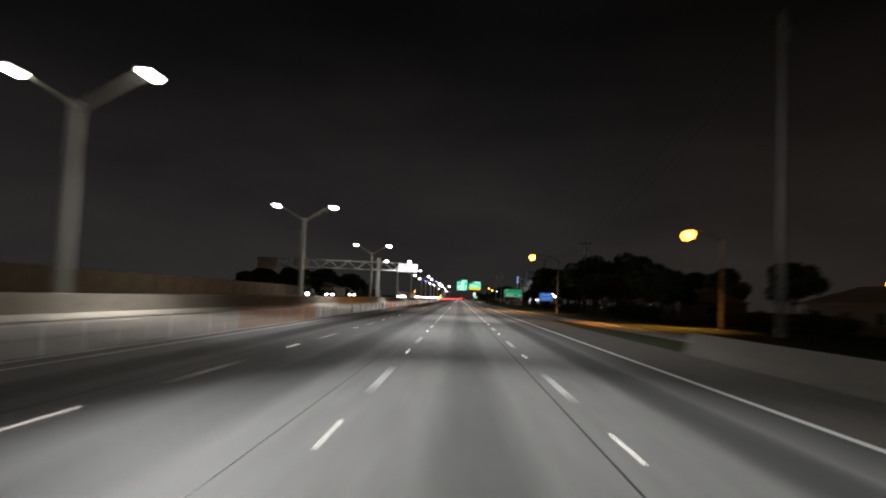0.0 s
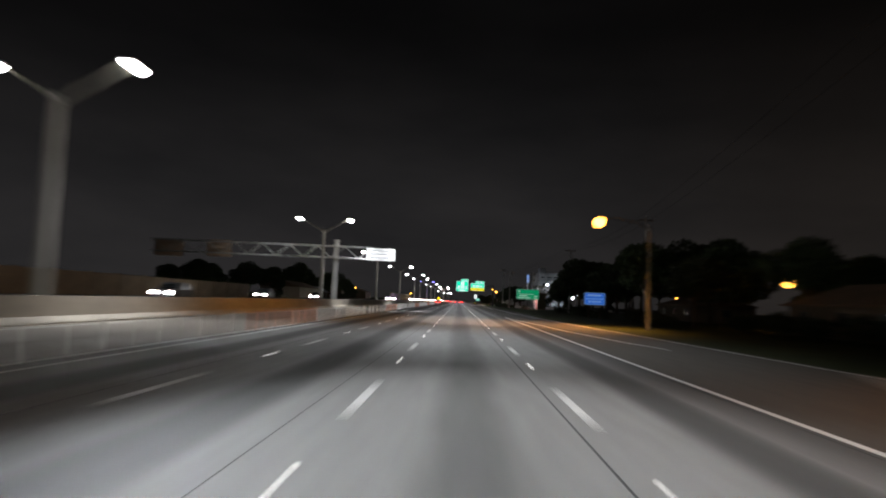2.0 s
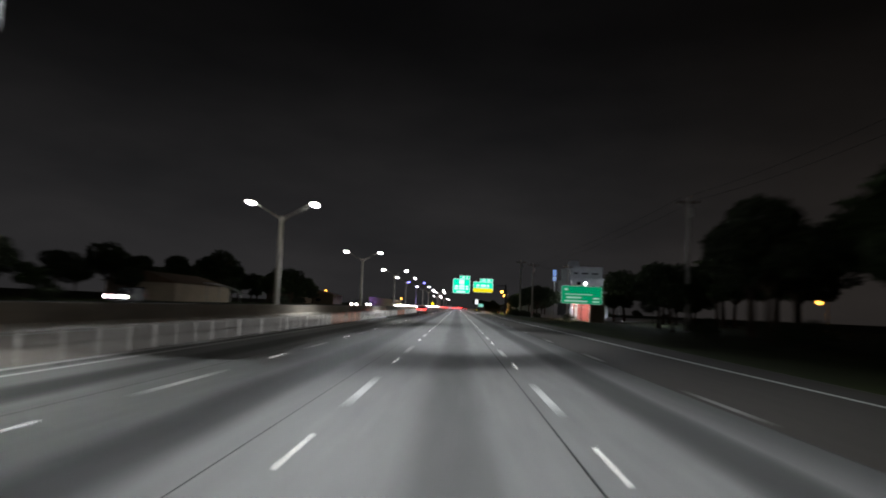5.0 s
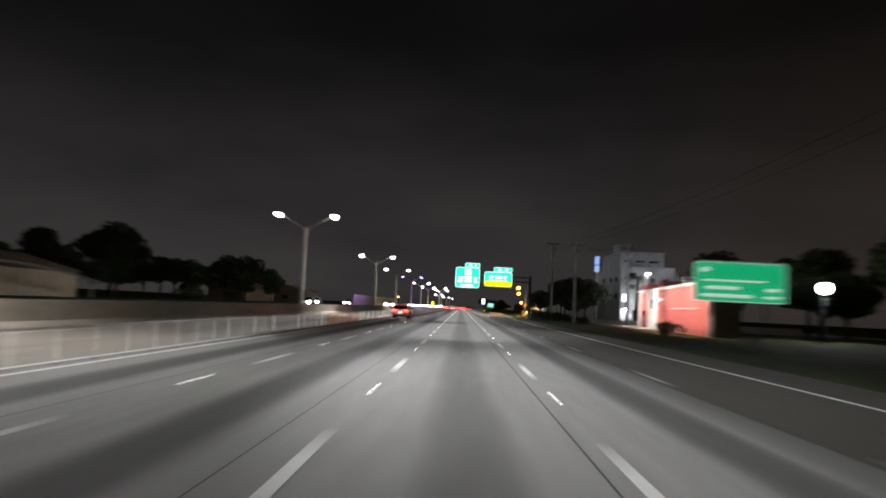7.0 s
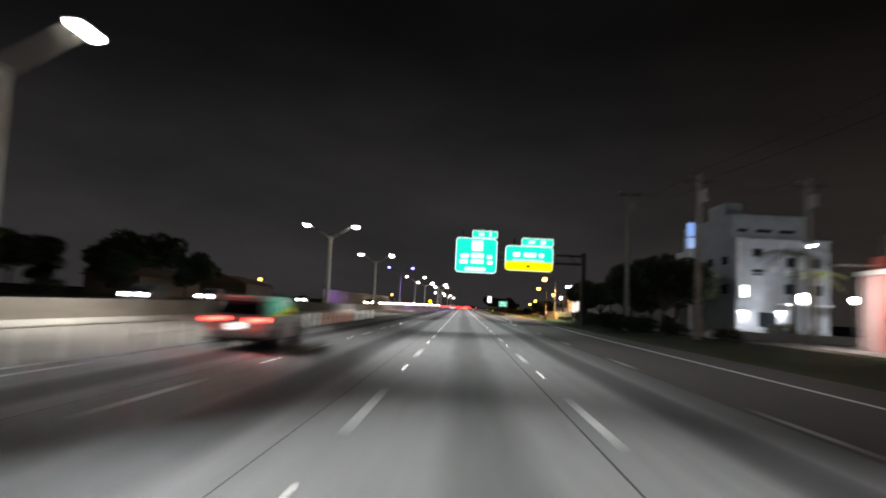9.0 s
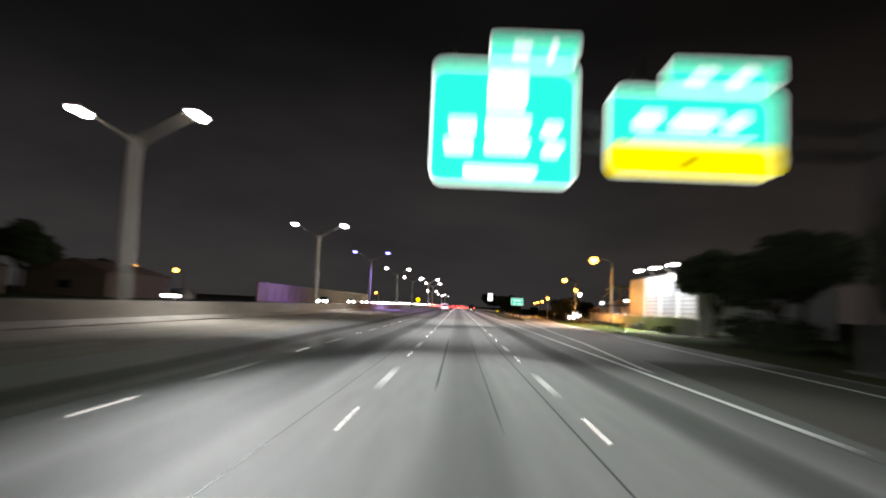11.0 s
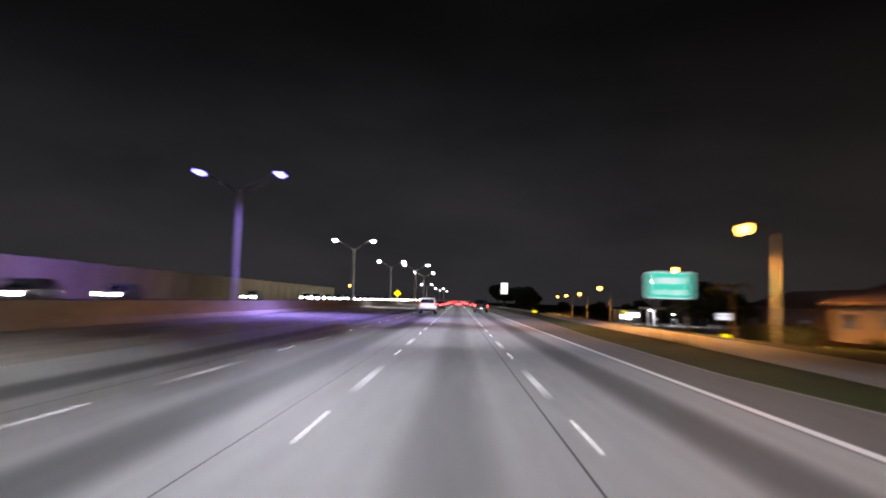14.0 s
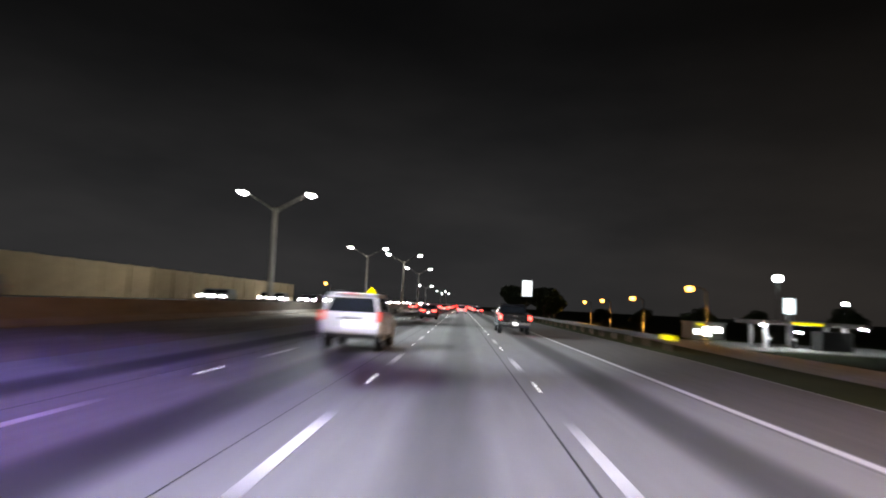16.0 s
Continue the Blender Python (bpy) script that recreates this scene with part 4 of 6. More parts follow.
# ---- buildings ----
def windows_on(parent, x, items, axis="x", material=M_WINDOW, frame_m=M_WHITEWALL):
    """Recessed windows: frame and pane on a wall that faces -x (items: y0, y1, z0, z1) or -y (items: x0, x1, z0, z1)."""
    for a0, a1, z0, z1 in items:
        if axis == "x":
            fr = part("window_frame", box(x - 0.06, x - 0.003, a0, a1, z0, z1, bevel=0.02), frame_m, parent)
            part("pane", box(x - 0.075, x - 0.062, a0 + 0.08, a1 - 0.08, z0 + 0.08, z1 - 0.08), material, fr)
        else:
            fr = part("window_frame", box(a0, a1, x - 0.06, x - 0.003, z0, z1, bevel=0.02), frame_m, parent)
            part("pane", box(a0 + 0.08, a1 - 0.08, x - 0.075, x - 0.062, z0 + 0.08, z1 - 0.08), material, fr)


def red_store():
    r = root("red_building", "long low red and white painted building with a white roof edge", "building", (0, 0, -0.06))
    r.matrix_basis = pose(28.3, 333.0, -0.06, 0, 0, -5.4) @ Matrix.Scale(1.18, 4) @ Matrix.Translation((-25.0, -318.5, 0))
    for name, y0, y1, m_ in (("wall", 284.4, 306.5, M_RED), ("wall", 306.5, 312.6, M_WHITEWALL), ("wall", 312.6, 318.5, M_RED)):
        part(name, box(25.0, 27.2, y0, y1, 0, 4.55), m_, r, "red wall" if m_ is M_RED else "white wall")
    part("roof_edge", box(24.8, 27.4, 284.3, 318.7, 4.55, 4.85, bevel=0.04), M_WHITEWALL, r, "white roof edge")
    part("sign_board", box(24.9, 24.996, 303.0, 306.3, 3.3, 3.62), M_WHITEWALL, r, "white sign board")
    part("poster", box(24.93, 24.996, 309.2, 310.1, 2.5, 3.5), M_TRIM, r, "small dark emblem board")
    for k in range(4):
        part("pilaster", box(24.86, 24.996, 316.3 + 0.62 * k, 316.44 + 0.62 * k, 0, 4.5), M_WHITEWALL, r)
    part("doorway", box(24.9, 24.996, 314.0, 315.2, 0.05, 2.2), M_WINDOW, r)
    for y0 in (305.4, 316.6):
        crown = part("roof_crown", box(25.3, 27.0, y0, y0 + 1.4, 4.85, 5.7, bevel=0.04), M_RED, r, "red roof turret")
        for k in range(5):
            part("crown_rod", tube([(25.4 + 0.37 * k, y0 + 0.1, 5.7), (25.4 + 0.37 * k, y0 + 0.1, 6.9 + 0.12 * (k % 2))], [0.05, 0.04], 6), M_WHITEWALL, crown)
    # unseen lamp arms with fill spots, added to brighten the store front evenly
    for yy in (287, 292.5, 299, 307, 315):
        part("wall_lamp", box(22.0, 25.0, yy - 0.06, yy + 0.06, 4.86, 4.94), M_HOUSING, r)
        lamp_light("facade_fill", (22.0, yy, 4.8), (1.0, 0.93, 0.88), 1500, r, 2.6, 1.0, (0.9, 0, -1))
    for k in range(4):
        part("corner_strip", box(24.9, 24.996, 284.45 + 0.32 * k, 284.51 + 0.32 * k, 0, 4.5), M_WHITEWALL, r)
    for y0 in (291.0, 296.5):
        part("roof_vent", box(25.6, 26.6, y0, y0 + 0.9, 4.85, 5.7, bevel=0.05), M_WHITEWALL, r)
    part("awning_rail", tube([(23.6, 283.4, 2.35), (23.6, 294.0, 2.35)], [0.04, 0.04], 6), M_STEEL, r)
    part("rail_bracket", tube([(25.0, 290.0, 2.35), (23.6, 290.0, 2.35)], [0.03, 0.03], 6), M_STEEL, r)
    part("apron", box(21.5, 25.0, 299, 318.5, 0.01, 0.1), M_RAMP, r)
    # brown sheet over the red wall's end paints its shadow in
    part("end_shade", box(25.02, 27.2, 284.3, 284.397, 0, 4.5), M_DARKHOUSE, r, "end wall with its shade painted dark")


red_store()


def white_building():
    r = root("white_building", "three-storey white stucco building with few dark windows", "building", (0, 0, -0.06))
    part("wall", box(33.5, 45.0, 367, 390, 0, 11.9), M_STUCCO, r)
    part("wall", box(34.4, 44.0, 371, 389, 11.9, 15.4), M_STUCCO, r, "set-back top storey")
    part("roof_box", box(34.9, 37.4, 374, 380, 15.4, 17.7), M_STUCCO, r)
    part("parapet", box(34.3, 44.1, 370.9, 389.1, 15.4, 15.7), M_STUCCO, r)
    part("parapet", box(33.4, 45.1, 366.9, 370.9, 11.9, 12.15), M_STUCCO, r)
    windows_on(r, 367.0, [(35.4, 36.9, 9.7, 10.9), (35.4, 36.9, 7.4, 8.3), (39.6, 41.0, 8.6, 9.9), (42.3, 43.8, 8.6, 9.9), (39.4, 41.0, 5.2, 6.6), (42.2, 44.2, 5.2, 6.6),
                          (36.2, 38.6, 1.0, 3.0)], "y", frame_m=M_STUCCO)
    windows_on(r, 371.0, [(35.2, 36.6, 13.3, 13.9), (37.6, 39.8, 13.3, 13.9), (40.6, 42.8, 13.3, 13.9)], "y", frame_m=M_STUCCO)
    windows_on(r, 33.5, [(369, 371.4, 8.8, 10.0), (374, 376.4, 8.8, 10.0), (369, 371.4, 5.0, 6.4), (374, 376.4, 5.0, 6.4), (381, 383.4, 8.8, 10.2)], "x", frame_m=M_STUCCO)
    for k in range(2):
        part("floor_ledge", box(33.4, 45.1, 366.86, 366.997, 4.1 + 3.6 * k, 4.22 + 3.6 * k), M_STUCCO, r)
    for k in range(3):
        part("air_conditioner", box(37.4 + 2.1 * k, 38.3 + 2.1 * k, 366.4, 366.995, 7.9 - 0.3 * k, 8.6 - 0.3 * k, bevel=0.04), M_STEEL, r)
        part("downpipe", tube([(33.9 + 5.2 * k, 366.9, 0.2), (33.9 + 5.2 * k, 366.9, 11.6)], [0.07, 0.07], 6), M_STEEL, r)
    for k in range(5):
        part("balcony_bar", tube([(39.4 + 1.2 * k, 366.6, 4.2), (39.4 + 1.2 * k, 366.6, 5.1)], [0.03, 0.03], 5), M_DARKSTEEL, r)
    part("entrance_canopy", box(38.6, 44.4, 365.2, 367, 3.9, 4.1), M_WHITEWALL, r)
    for k in range(4):
        part("bollard", tube([(35 + 2.2 * k, 362.5, 0), (35 + 2.2 * k, 362.5, 0.9), (35 + 2.2 * k, 362.5, 1.0)], [0.1, 0.1, 0.04], 8), M_WHITEWALL, r)
    # wall lamps by the doors
    for xx, zz in ((34.4, 2.9), (38.9, 3.1)):
        hd = part("wall_lamp", box(xx - 0.35, xx + 0.35, 366.5, 366.997, zz, zz + 0.14, bevel=0.03), M_HOUSING, r)
        part("lens", box(xx - 0.28, xx + 0.28, 366.55, 366.95, zz - 0.07, zz - 0.002), M_FLOOD, hd)
        lamp_light("wall_glow", (xx, 366.3, zz - 0.15), (0.95, 0.98, 1.0), 45, r, 2.8, 1.0, (0, 0.1, -1))
    sg = part("sign_box", box(33.9, 34.9, 366.6, 366.997, 4.6, 6.2, bevel=0.04), M_HOUSING, r, "lit white sign box")
    part("sign_face", box(33.98, 34.82, 366.57, 366.598, 4.68, 6.12), glow("white_sign_box", (0.95, 1.0, 0.96), 2.2), sg)
    lp = root("floodlight", "white floodlight on a tall dark pole in the yard", "floodlight", (35.5, 353.5, -0.06))
    part("pole", tube([(0, 0.5, -0.1), (0, 0.5, 9.6), (0, 0.4, 9.9), (0, 0.1, 10.0)], [0.1, 0.07, 0.06, 0.05], 8), M_DARKSTEEL, lp)
    hd = part("lamp_head", box(-0.42, 0.42, -0.5, 0.4, 9.93, 10.1, bevel=0.05), M_HOUSING, lp)
    part("lens", bowl(0, -0.05, 9.927, 0.36, 0.36, 0.2), M_FLOOD, hd)
    lamp_light("flood_glow", (0, -0.05, 9.6), (0.9, 0.95, 1.0), 3000, lp, 2.5, 1.0, (0.2, 1.0, -0.55))
    b = root("blue_pylon_sign", "lit pale blue pylon sign on a mast behind the trees", "sign", (29.6, 372, -0.06))
    part("mast", tube([(0, 0, 0), (0, 0, 11.0)], [0.16, 0.14], 10), M_STEEL, b)
    part("panel", box(-0.5, 0.5, -0.12, 0.12, 12.6, 14.4, bevel=0.04), glow("pylon_blue", (0.25, 0.42, 0.9), 0.55), b)
    part("panel", box(-0.5, 0.5, -0.12, 0.12, 11.0, 12.4, bevel=0.04), glow("pylon_pale", (0.35, 0.5, 0.9), 0.45), b)
    wl = root("yard_wall", "low white yard wall in front of the white building", "wall", (0, 0, -0.06))
    part("wall", box(22, 60, 345.0, 345.25, 0, 0.7), M_WHITEWALL, wl)
    part("coping", box(21.9, 60.1, 344.95, 345.3, 0.7, 0.8), M_WHITEWALL, wl)
    yd = root("yard_pavement", "pale concrete yard around the white building", "pavement", (0, 0, 0), kind="structure")
    part("slab", box(23, 66, 322, 372, -0.055, -0.01), M_RAMP, yd)


white_building()


def lit_shop():
    r = root("lit_shop", "boxy shop with a floodlit white front and an orange-lit side", "building", (0, 0, -0.06))
    part("wall", box(23.0, 36, 423.5, 430.3, 0, 6.15), M_BEIGE, r, "plain beige wall")
    part("wall", box(23.0, 36, 405.0, 423.5, 0, 6.1), M_WHITEWALL, r, "white front wall")
    part("roof", box(22.8, 36.2, 404.8, 430.5, 6.15, 6.35), M_ROOF, r)
    part("parapet", box(22.85, 23.0, 405, 423.4, 5.75, 6.13), M_WHITEWALL, r)
    for k, yy in enumerate((407.5, 413.5, 419.5)):
        w = part("billboard_frame", box(22.80, 22.995, yy - 2.6, yy + 2.6, 1.6, 5.5, bevel=0.02), M_STEEL, r)
        part("billboard_face", box(22.77, 22.797, yy - 2.45, yy + 2.45, 1.75, 5.35), M_STUCCO, w, "white panel")
        for q in range(5):
            part("shutter_slat", box(22.74, 22.768, yy - 2.3, yy + 2.3, 1.9 + 0.42 * q, 2.05 + 0.42 * q + 0.05 * (q % 2)), M_GREYSLAT, w)
        part("mullion", box(22.73, 22.766, yy - 0.05, yy + 0.05, 1.75, 4.0), M_STEEL, w)
        part("bay_pier", box(22.7, 22.995, yy + 2.75, yy + 3.05, 0, 5.74), M_WHITEWALL, r)
        arm = part("lamp_arm", tube([(23.0, yy, 6.36), (22.2, yy, 7.0), (21.3, yy, 7.0)], [0.04, 0.04, 0.04], 6), M_STEEL, r)
        hd = part("floodlight_head", box(20.9, 21.5, yy - 0.75, yy + 0.75, 6.85, 7.1, bevel=0.05), M_HOUSING, r)
        part("lens", box(20.92, 21.48, yy - 0.7, yy + 0.7, 6.76, 6.848), M_FLOOD, hd)
        lamp_light("flood_glow", (21.2, yy, 6.7), (0.95, 0.97, 1.0), 380, r, 1.9, 1.0, (1.0, 0, -0.8))
        lamp_light("flood_glow", (21.2, yy, 6.7), (1.0, 0.96, 0.9), 6500, r, 2.5, 1.0, (-0.7, 0, -1))
    w = root("yard_wall", "low pale grey garden wall on the grass bank", "wall", (0, 0, -0.06))
    for k in range(11):
        part("wall_panel", box(20.0, 20.18, 397 + 4.0 * k, 400.9 + 4.0 * k, 0, 1.5), M_PALEWALL, w)
        part("pier", box(19.95, 20.23, 400.9 + 4.0 * k, 401.0 + 4.0 * k, 0, 1.65), M_PALEWALL, w)


lit_shop()


def house(x0, x1, y0, y1, h, wall, label, lit=()):
    g = land(x0, y0)
    r = root("house", label, "house", (0, 0, g), "roadside houses")
    part("wall", box(x0, x1, y0, y1, 0, h), wall, r)
    bm = bmesh.new()
    xm = (x0 + x1) / 2
    e = 0.5
    a = [bm.verts.new(c) for c in ((x0 - e, y0 - e, h - 0.05), (x1 + e, y0 - e, h - 0.05), (x1 + e, y1 + e, h - 0.05), (x0 - e, y1 + e, h - 0.05),
                                   (xm, y0 + 1.5, h + 1.9), (xm, y1 - 1.5, h + 1.9))]
    for f in ((0, 1, 4), (1, 2, 5, 4), (2, 3, 5), (3, 0, 4, 5), (3, 2, 1, 0)):
        bm.faces.new([a[i] for i in f])
    part("roof", bm, M_TILEROOF, r)
    n = max(1, int((y1 - y0) / 5))
    for k in range(n):
        yy = y0 + (k + 0.5) * (y1 - y0) / n
        windows_on(r, x0, [(yy - 0.8, yy + 0.8, 1.0, 2.2)], material=M_LITWIN if k in lit else M_WINDOW, frame_m=M_ROOF)
    windows_on(r, y0, [((x0 + x1) / 2 - 1.0, (x0 + x1) / 2 + 1.0, 1.0, 2.2)], "y", frame_m=M_ROOF)
    part("fascia", box(x0 - 0.52, x0 - 0.45, y0 - 0.5, y1 + 0.5, h - 0.2, h), M_TILEROOF, r)
    return r


house(30, 39, 128, 150, 2.8, M_DARKHOUSE, "low brown bungalow with a brown hip roof", ())
house(36, 46, 88, 108, 2.9, M_DARKHOUSE, "low brown bungalow with a brown hip roof")
house(38, 48, 196, 214, 2.8, M_DARKHOUSE, "low bungalow in the dark behind trees")
house(29.4, 38, 465, 480, 3.0, M_DARKHOUSE, "low tan house with a shingle hip roof beside the exit ramp")
house(32, 41, 486, 502, 3.2, M_DARKHOUSE, "low brown house beside the exit ramp")


def yard_shed():
    """A flat-roofed workshop beside the shop."""
    r = root("workshop", "low pale grey flat-roofed workshop behind the garden wall", "building", (0, 0, -0.1))
    part("wall", box(23.4, 31, 433.5, 450, 0, 2.75), M_PALEWALL, r)
    part("roof", box(23.1, 31.3, 433.2, 450.3, 2.75, 2.95, bevel=0.03), M_ROOF, r)
    part("fascia", box(23.05, 23.1, 433.2, 450.3, 2.66, 2.95), M_TRIM, r)
    windows_on(r, 23.4, [(439.6, 442.2, 1.35, 2.0), (446.0, 447.2, 1.1, 2.1)], frame_m=M_WHITEWALL, material=M_PALEWALL)
    for yy in (444.2, 436.0):
        d = part("door", box(23.34, 23.397, yy, yy + 0.95, 0.05, 2.1), M_DARKHOUSE, r)
        part("handle", box(23.3, 23.338, yy + 0.8, yy + 0.86, 1.0, 1.12), M_STEEL, d)
    mast = part("lamp_mast", tube([(24.6, 438.2, 2.9), (24.6, 438.2, 3.5)], [0.04, 0.04], 6), M_STEEL, r)
    part("lens", box(24.42, 24.78, 438.1, 438.3, 3.5, 3.64, bevel=0.03), M_FLOOD, mast)


yard_shed()
house(-66, -56, 395, 420, 3.4, M_DARKHOUSE, "low building beyond the noise wall gap", (1,))
house(-62, -50, 432, 452, 3.6, M_DARKHOUSE, "low brown building beyond the oncoming lanes", (0,))
house(-60, -48, 282, 308, 3.2, M_BEIGE, "low building with slatted canopy beyond the oncoming lanes")


def slatted_canopy():
    r = root("canopy", "curved pale slatted canopy beyond the oncoming lanes", "canopy", (-45, 288, 0.44))
    for k in range(22):
        z = 3.6 - 1.5 * (k / 21) ** 2
        part("slat", box(-0.6, 0.6, k * 0.9, k * 0.9 + 0.35, z, z + 0.09), M_WHITEWALL, r)
    for k in range(4):
        part("post", tube([(0, 0.2 + 6 * k, 0), (0, 0.2 + 6 * k, 3.5 - 1.5 * (6 * k / 19) ** 2)], [0.08, 0.08], 8), M_STEEL, r)
    part("beam", tube([(0, k * 0.9, 3.55 - 1.5 * (k / 21) ** 2) for k in range(22)], [0.07] * 22, 6), M_STEEL, r)


slatted_canopy()


def filling_station():
    g = land(52, 588)
    r = root("filling_station", "dim filling station canopy with a yellow-green stripe", "filling station", (52.8, 588, g))
    part("canopy", box(-7, 9, -5, 5, 3.75, 4.35, bevel=0.05), M_WHITEWALL, r)
    part("stripe", box(-2.5, 1.8, -5.04, -5.0, 3.85, 4.2), M_YELLOW, r, "yellow-green stripe")
    for cx in (-5.5, 6.5):
        for cy in (-2.5, 2.5):
            part("column", box(cx - 0.25, cx + 0.25, cy - 0.25, cy + 0.25, 0, 3.75), M_WHITEWALL, r)
    for k in range(3):
        p = part("fuel_pump", box(-4.4 + 4 * k, -3.6 + 4 * k, -0.4, 0.4, 0.15, 2.0, bevel=0.05), M_TRIM, r)
        part("pump_screen", box(-4.3 + 4 * k, -3.7 + 4 * k, -0.42, -0.402, 1.3, 1.7), M_POSTW, p)
    part("kiosk", box(2.0, 6.6, -4.6, -1.5, 0.1, 3.0, bevel=0.05), M_TRIM, r, "dark closed kiosk")
    for k, cx in enumerate((-6.8, -1.5, 8.2)):
        part("soffit_lamp", tube([(cx, -4.6, 3.7 - 0.9 * (k == 1)), (cx, -4.6, 3.52 - 0.9 * (k == 1))], [0.3, 0.34], 12), M_FLOOD, r)
    part("apron", box(-16, 22, -14, 16, 0.0, 0.08), M_RAMP, r)
    lamp_light("canopy_glow", (0, -1, 3.4), (0.95, 1.0, 1.0), 90, r, 2.8, 1.0)
    s = root("station_shop", "small white filling station shop with bright lit windows", "building", (48.7, 612, g))
    part("wall", box(-3.2, 3.2, 0, 6, 0, 3.1), M_WHITEWALL, s)
    part("roof_edge", box(-3.4, 3.4, -0.2, 6.2, 3.1, 3.4), M_WHITEWALL, s)
    windows_on(s, 0.0, [(-2.9, -1.6, 0.9, 2.0), (-1.2, 0.4, 0.6, 2.6), (0.8, 2.6, 1.3, 2.6)], "y", M_SHOPWIN)
    part("fascia_lamp", box(-2.4, -1.0, -0.3, -0.21, 2.75, 3.05), M_YELLOW, s)
    p = root("price_pylon", "lit white filling station price pylon", "sign", (56.1, 595.8, land(56, 596)))
    part("column", box(-0.45, 0.45, -0.2, 0.2, 0, 5.6), M_WHITEWALL, p)
    part("sign_box", box(-0.75, 0.75, -0.3, 0.3, 5.6, 8.2, bevel=0.06), glow("pylon_white", (0.85, 0.95, 1.0), 2.0), p)
    part("sign_cap", box(-0.85, 0.85, -0.34, 0.34, 8.2, 8.45, bevel=0.05), M_POSTW, p)
    part("base", box(-0.8, 0.8, -0.45, 0.45, -0.1, 0.4, bevel=0.05), M_BARRIER, p)


filling_station()


# ---- trees ----
def leaf_cloud(blobs, count, size, seed, flat=0.75):
    rg = np.random.RandomState(seed)
    verts, faces = [], []
    weights = np.array([b[3] ** 2 for b in blobs])
    weights = weights / weights.sum()
    pick = rg.choice(len(blobs), count, p=weights)
    for i in range(count):
        bx, by, bz, br = blobs[pick[i]]
        d = rg.normal(size=3)
        d /= np.linalg.norm(d) + 1e-9
        rad = br * (0.55 + 0.5 * rg.rand() ** 0.6)
        c = np.array([bx, by, bz]) + d * rad * np.array([1, 1, flat])
        u = rg.normal(size=3)
        u /= np.linalg.norm(u)
        w = np.cross(u, rg.normal(size=3))
        w /= np.linalg.norm(w) + 1e-9
        s = size * (0.6 + 0.8 * rg.rand())
        n0 = len(verts)
        mid = np.cross(u, w) * s * 0.18
        for p in (c - u * s, c - w * s * 0.5 + mid, c + u * s, c + w * s * 0.5 + mid):
            verts.append(tuple(p))
        faces.append((n0, n0 + 1, n0 + 2, n0 + 3))
    return verts, faces


def tree(seed, h, spread, leaf, label="broad dark leafy tree in the verge"):
    rg = random.Random(seed)
    r = root("tree", label, "tree", (0, 0, 0), "roadside trees")
    bm = bmesh.new()
    lean = rg.uniform(-0.3, 0.3)
    th = h * rg.uniform(0.28, 0.38)
    tube([(0, 0, -0.2), (lean * 0.4, 0, th * 0.5), (lean, 0, th)], [0.035 * h, 0.026 * h, 0.02 * h], 9, bm)
    blobs = []
    for k in range(9):
        a = 2 * math.pi * k / 9 + rg.uniform(-0.4, 0.4)
        rr = spread * rg.uniform(0.35, 0.8)
        z = h * rg.uniform(0.5, 0.85)
        end = (lean + rr * math.cos(a), rr * math.sin(a), z)
        mid = (lean + rr * 0.45 * math.cos(a), rr * 0.45 * math.sin(a), th + (z - th) * 0.6)
        tube([(lean, 0, th * 0.95), mid, end], [0.014 * h, 0.009 * h, 0.004 * h], 6, bm, caps=False)
        blobs.append((*end, spread * rg.uniform(0.28, 0.45)))
    blobs.append((lean, 0, h * 0.86, spread * 0.42))
    blobs.append((lean + spread * 0.2, spread * 0.2, h * 0.7, spread * 0.5))
    part("trunk", bm, M_TRUNK, r, smooth=True)
    vs, fs = leaf_cloud(blobs, 4600, 0.024 * h + 0.08, seed)
    me = bpy.data.meshes.new("crown")
    me.from_pydata(vs, [], fs)
    me.materials.append(leaf)
    cr = new("crown", me)
    cr.parent = r
    return r


def palm(seed, h):
    rg = random.Random(seed)
    r = root("palm_tree", "palm tree with arching feathery fronds on the verge", "palm", (0, 0, 0), "roadside palms")
    part("trunk", tube([(0, 0, -0.1), (0.1, 0, h * 0.5), (0.15, 0, h)], [0.2, 0.15, 0.13], 9), M_TRUNK, r)
    for k in range(16):
        a = 2 * math.pi * k / 16 + rg.uniform(-0.15, 0.15)
        up = rg.uniform(0.1, 0.9)
        L = rg.uniform(1.8, 2.4)
        bm = bmesh.new()
        pts = []
        for s in range(7):
            q = s / 6
            pts.append(Vector((0.15 + math.cos(a) * L * q, math.sin(a) * L * q, h + up * L * q * 0.8 - 1.5 * q * q)))
        tang = Vector((-math.sin(a), math.cos(a), 0))
        for s in range(6):
            for sd in (-1, 1):
                for jx in range(2):
                    p = pts[s].lerp(pts[s + 1], jx / 2)
                    tip = p + tang * sd * 0.45 * (1 - s / 7) + Vector((0, 0, -0.22)) + (pts[s + 1] - pts[s]) * 0.6
                    p2 = p + (pts[s + 1] - pts[s]) * 0.22
                    bm.faces.new([bm.verts.new(c) for c in (p, tip, p2)])
        part("frond", bm, M_PALM, r)
    return r


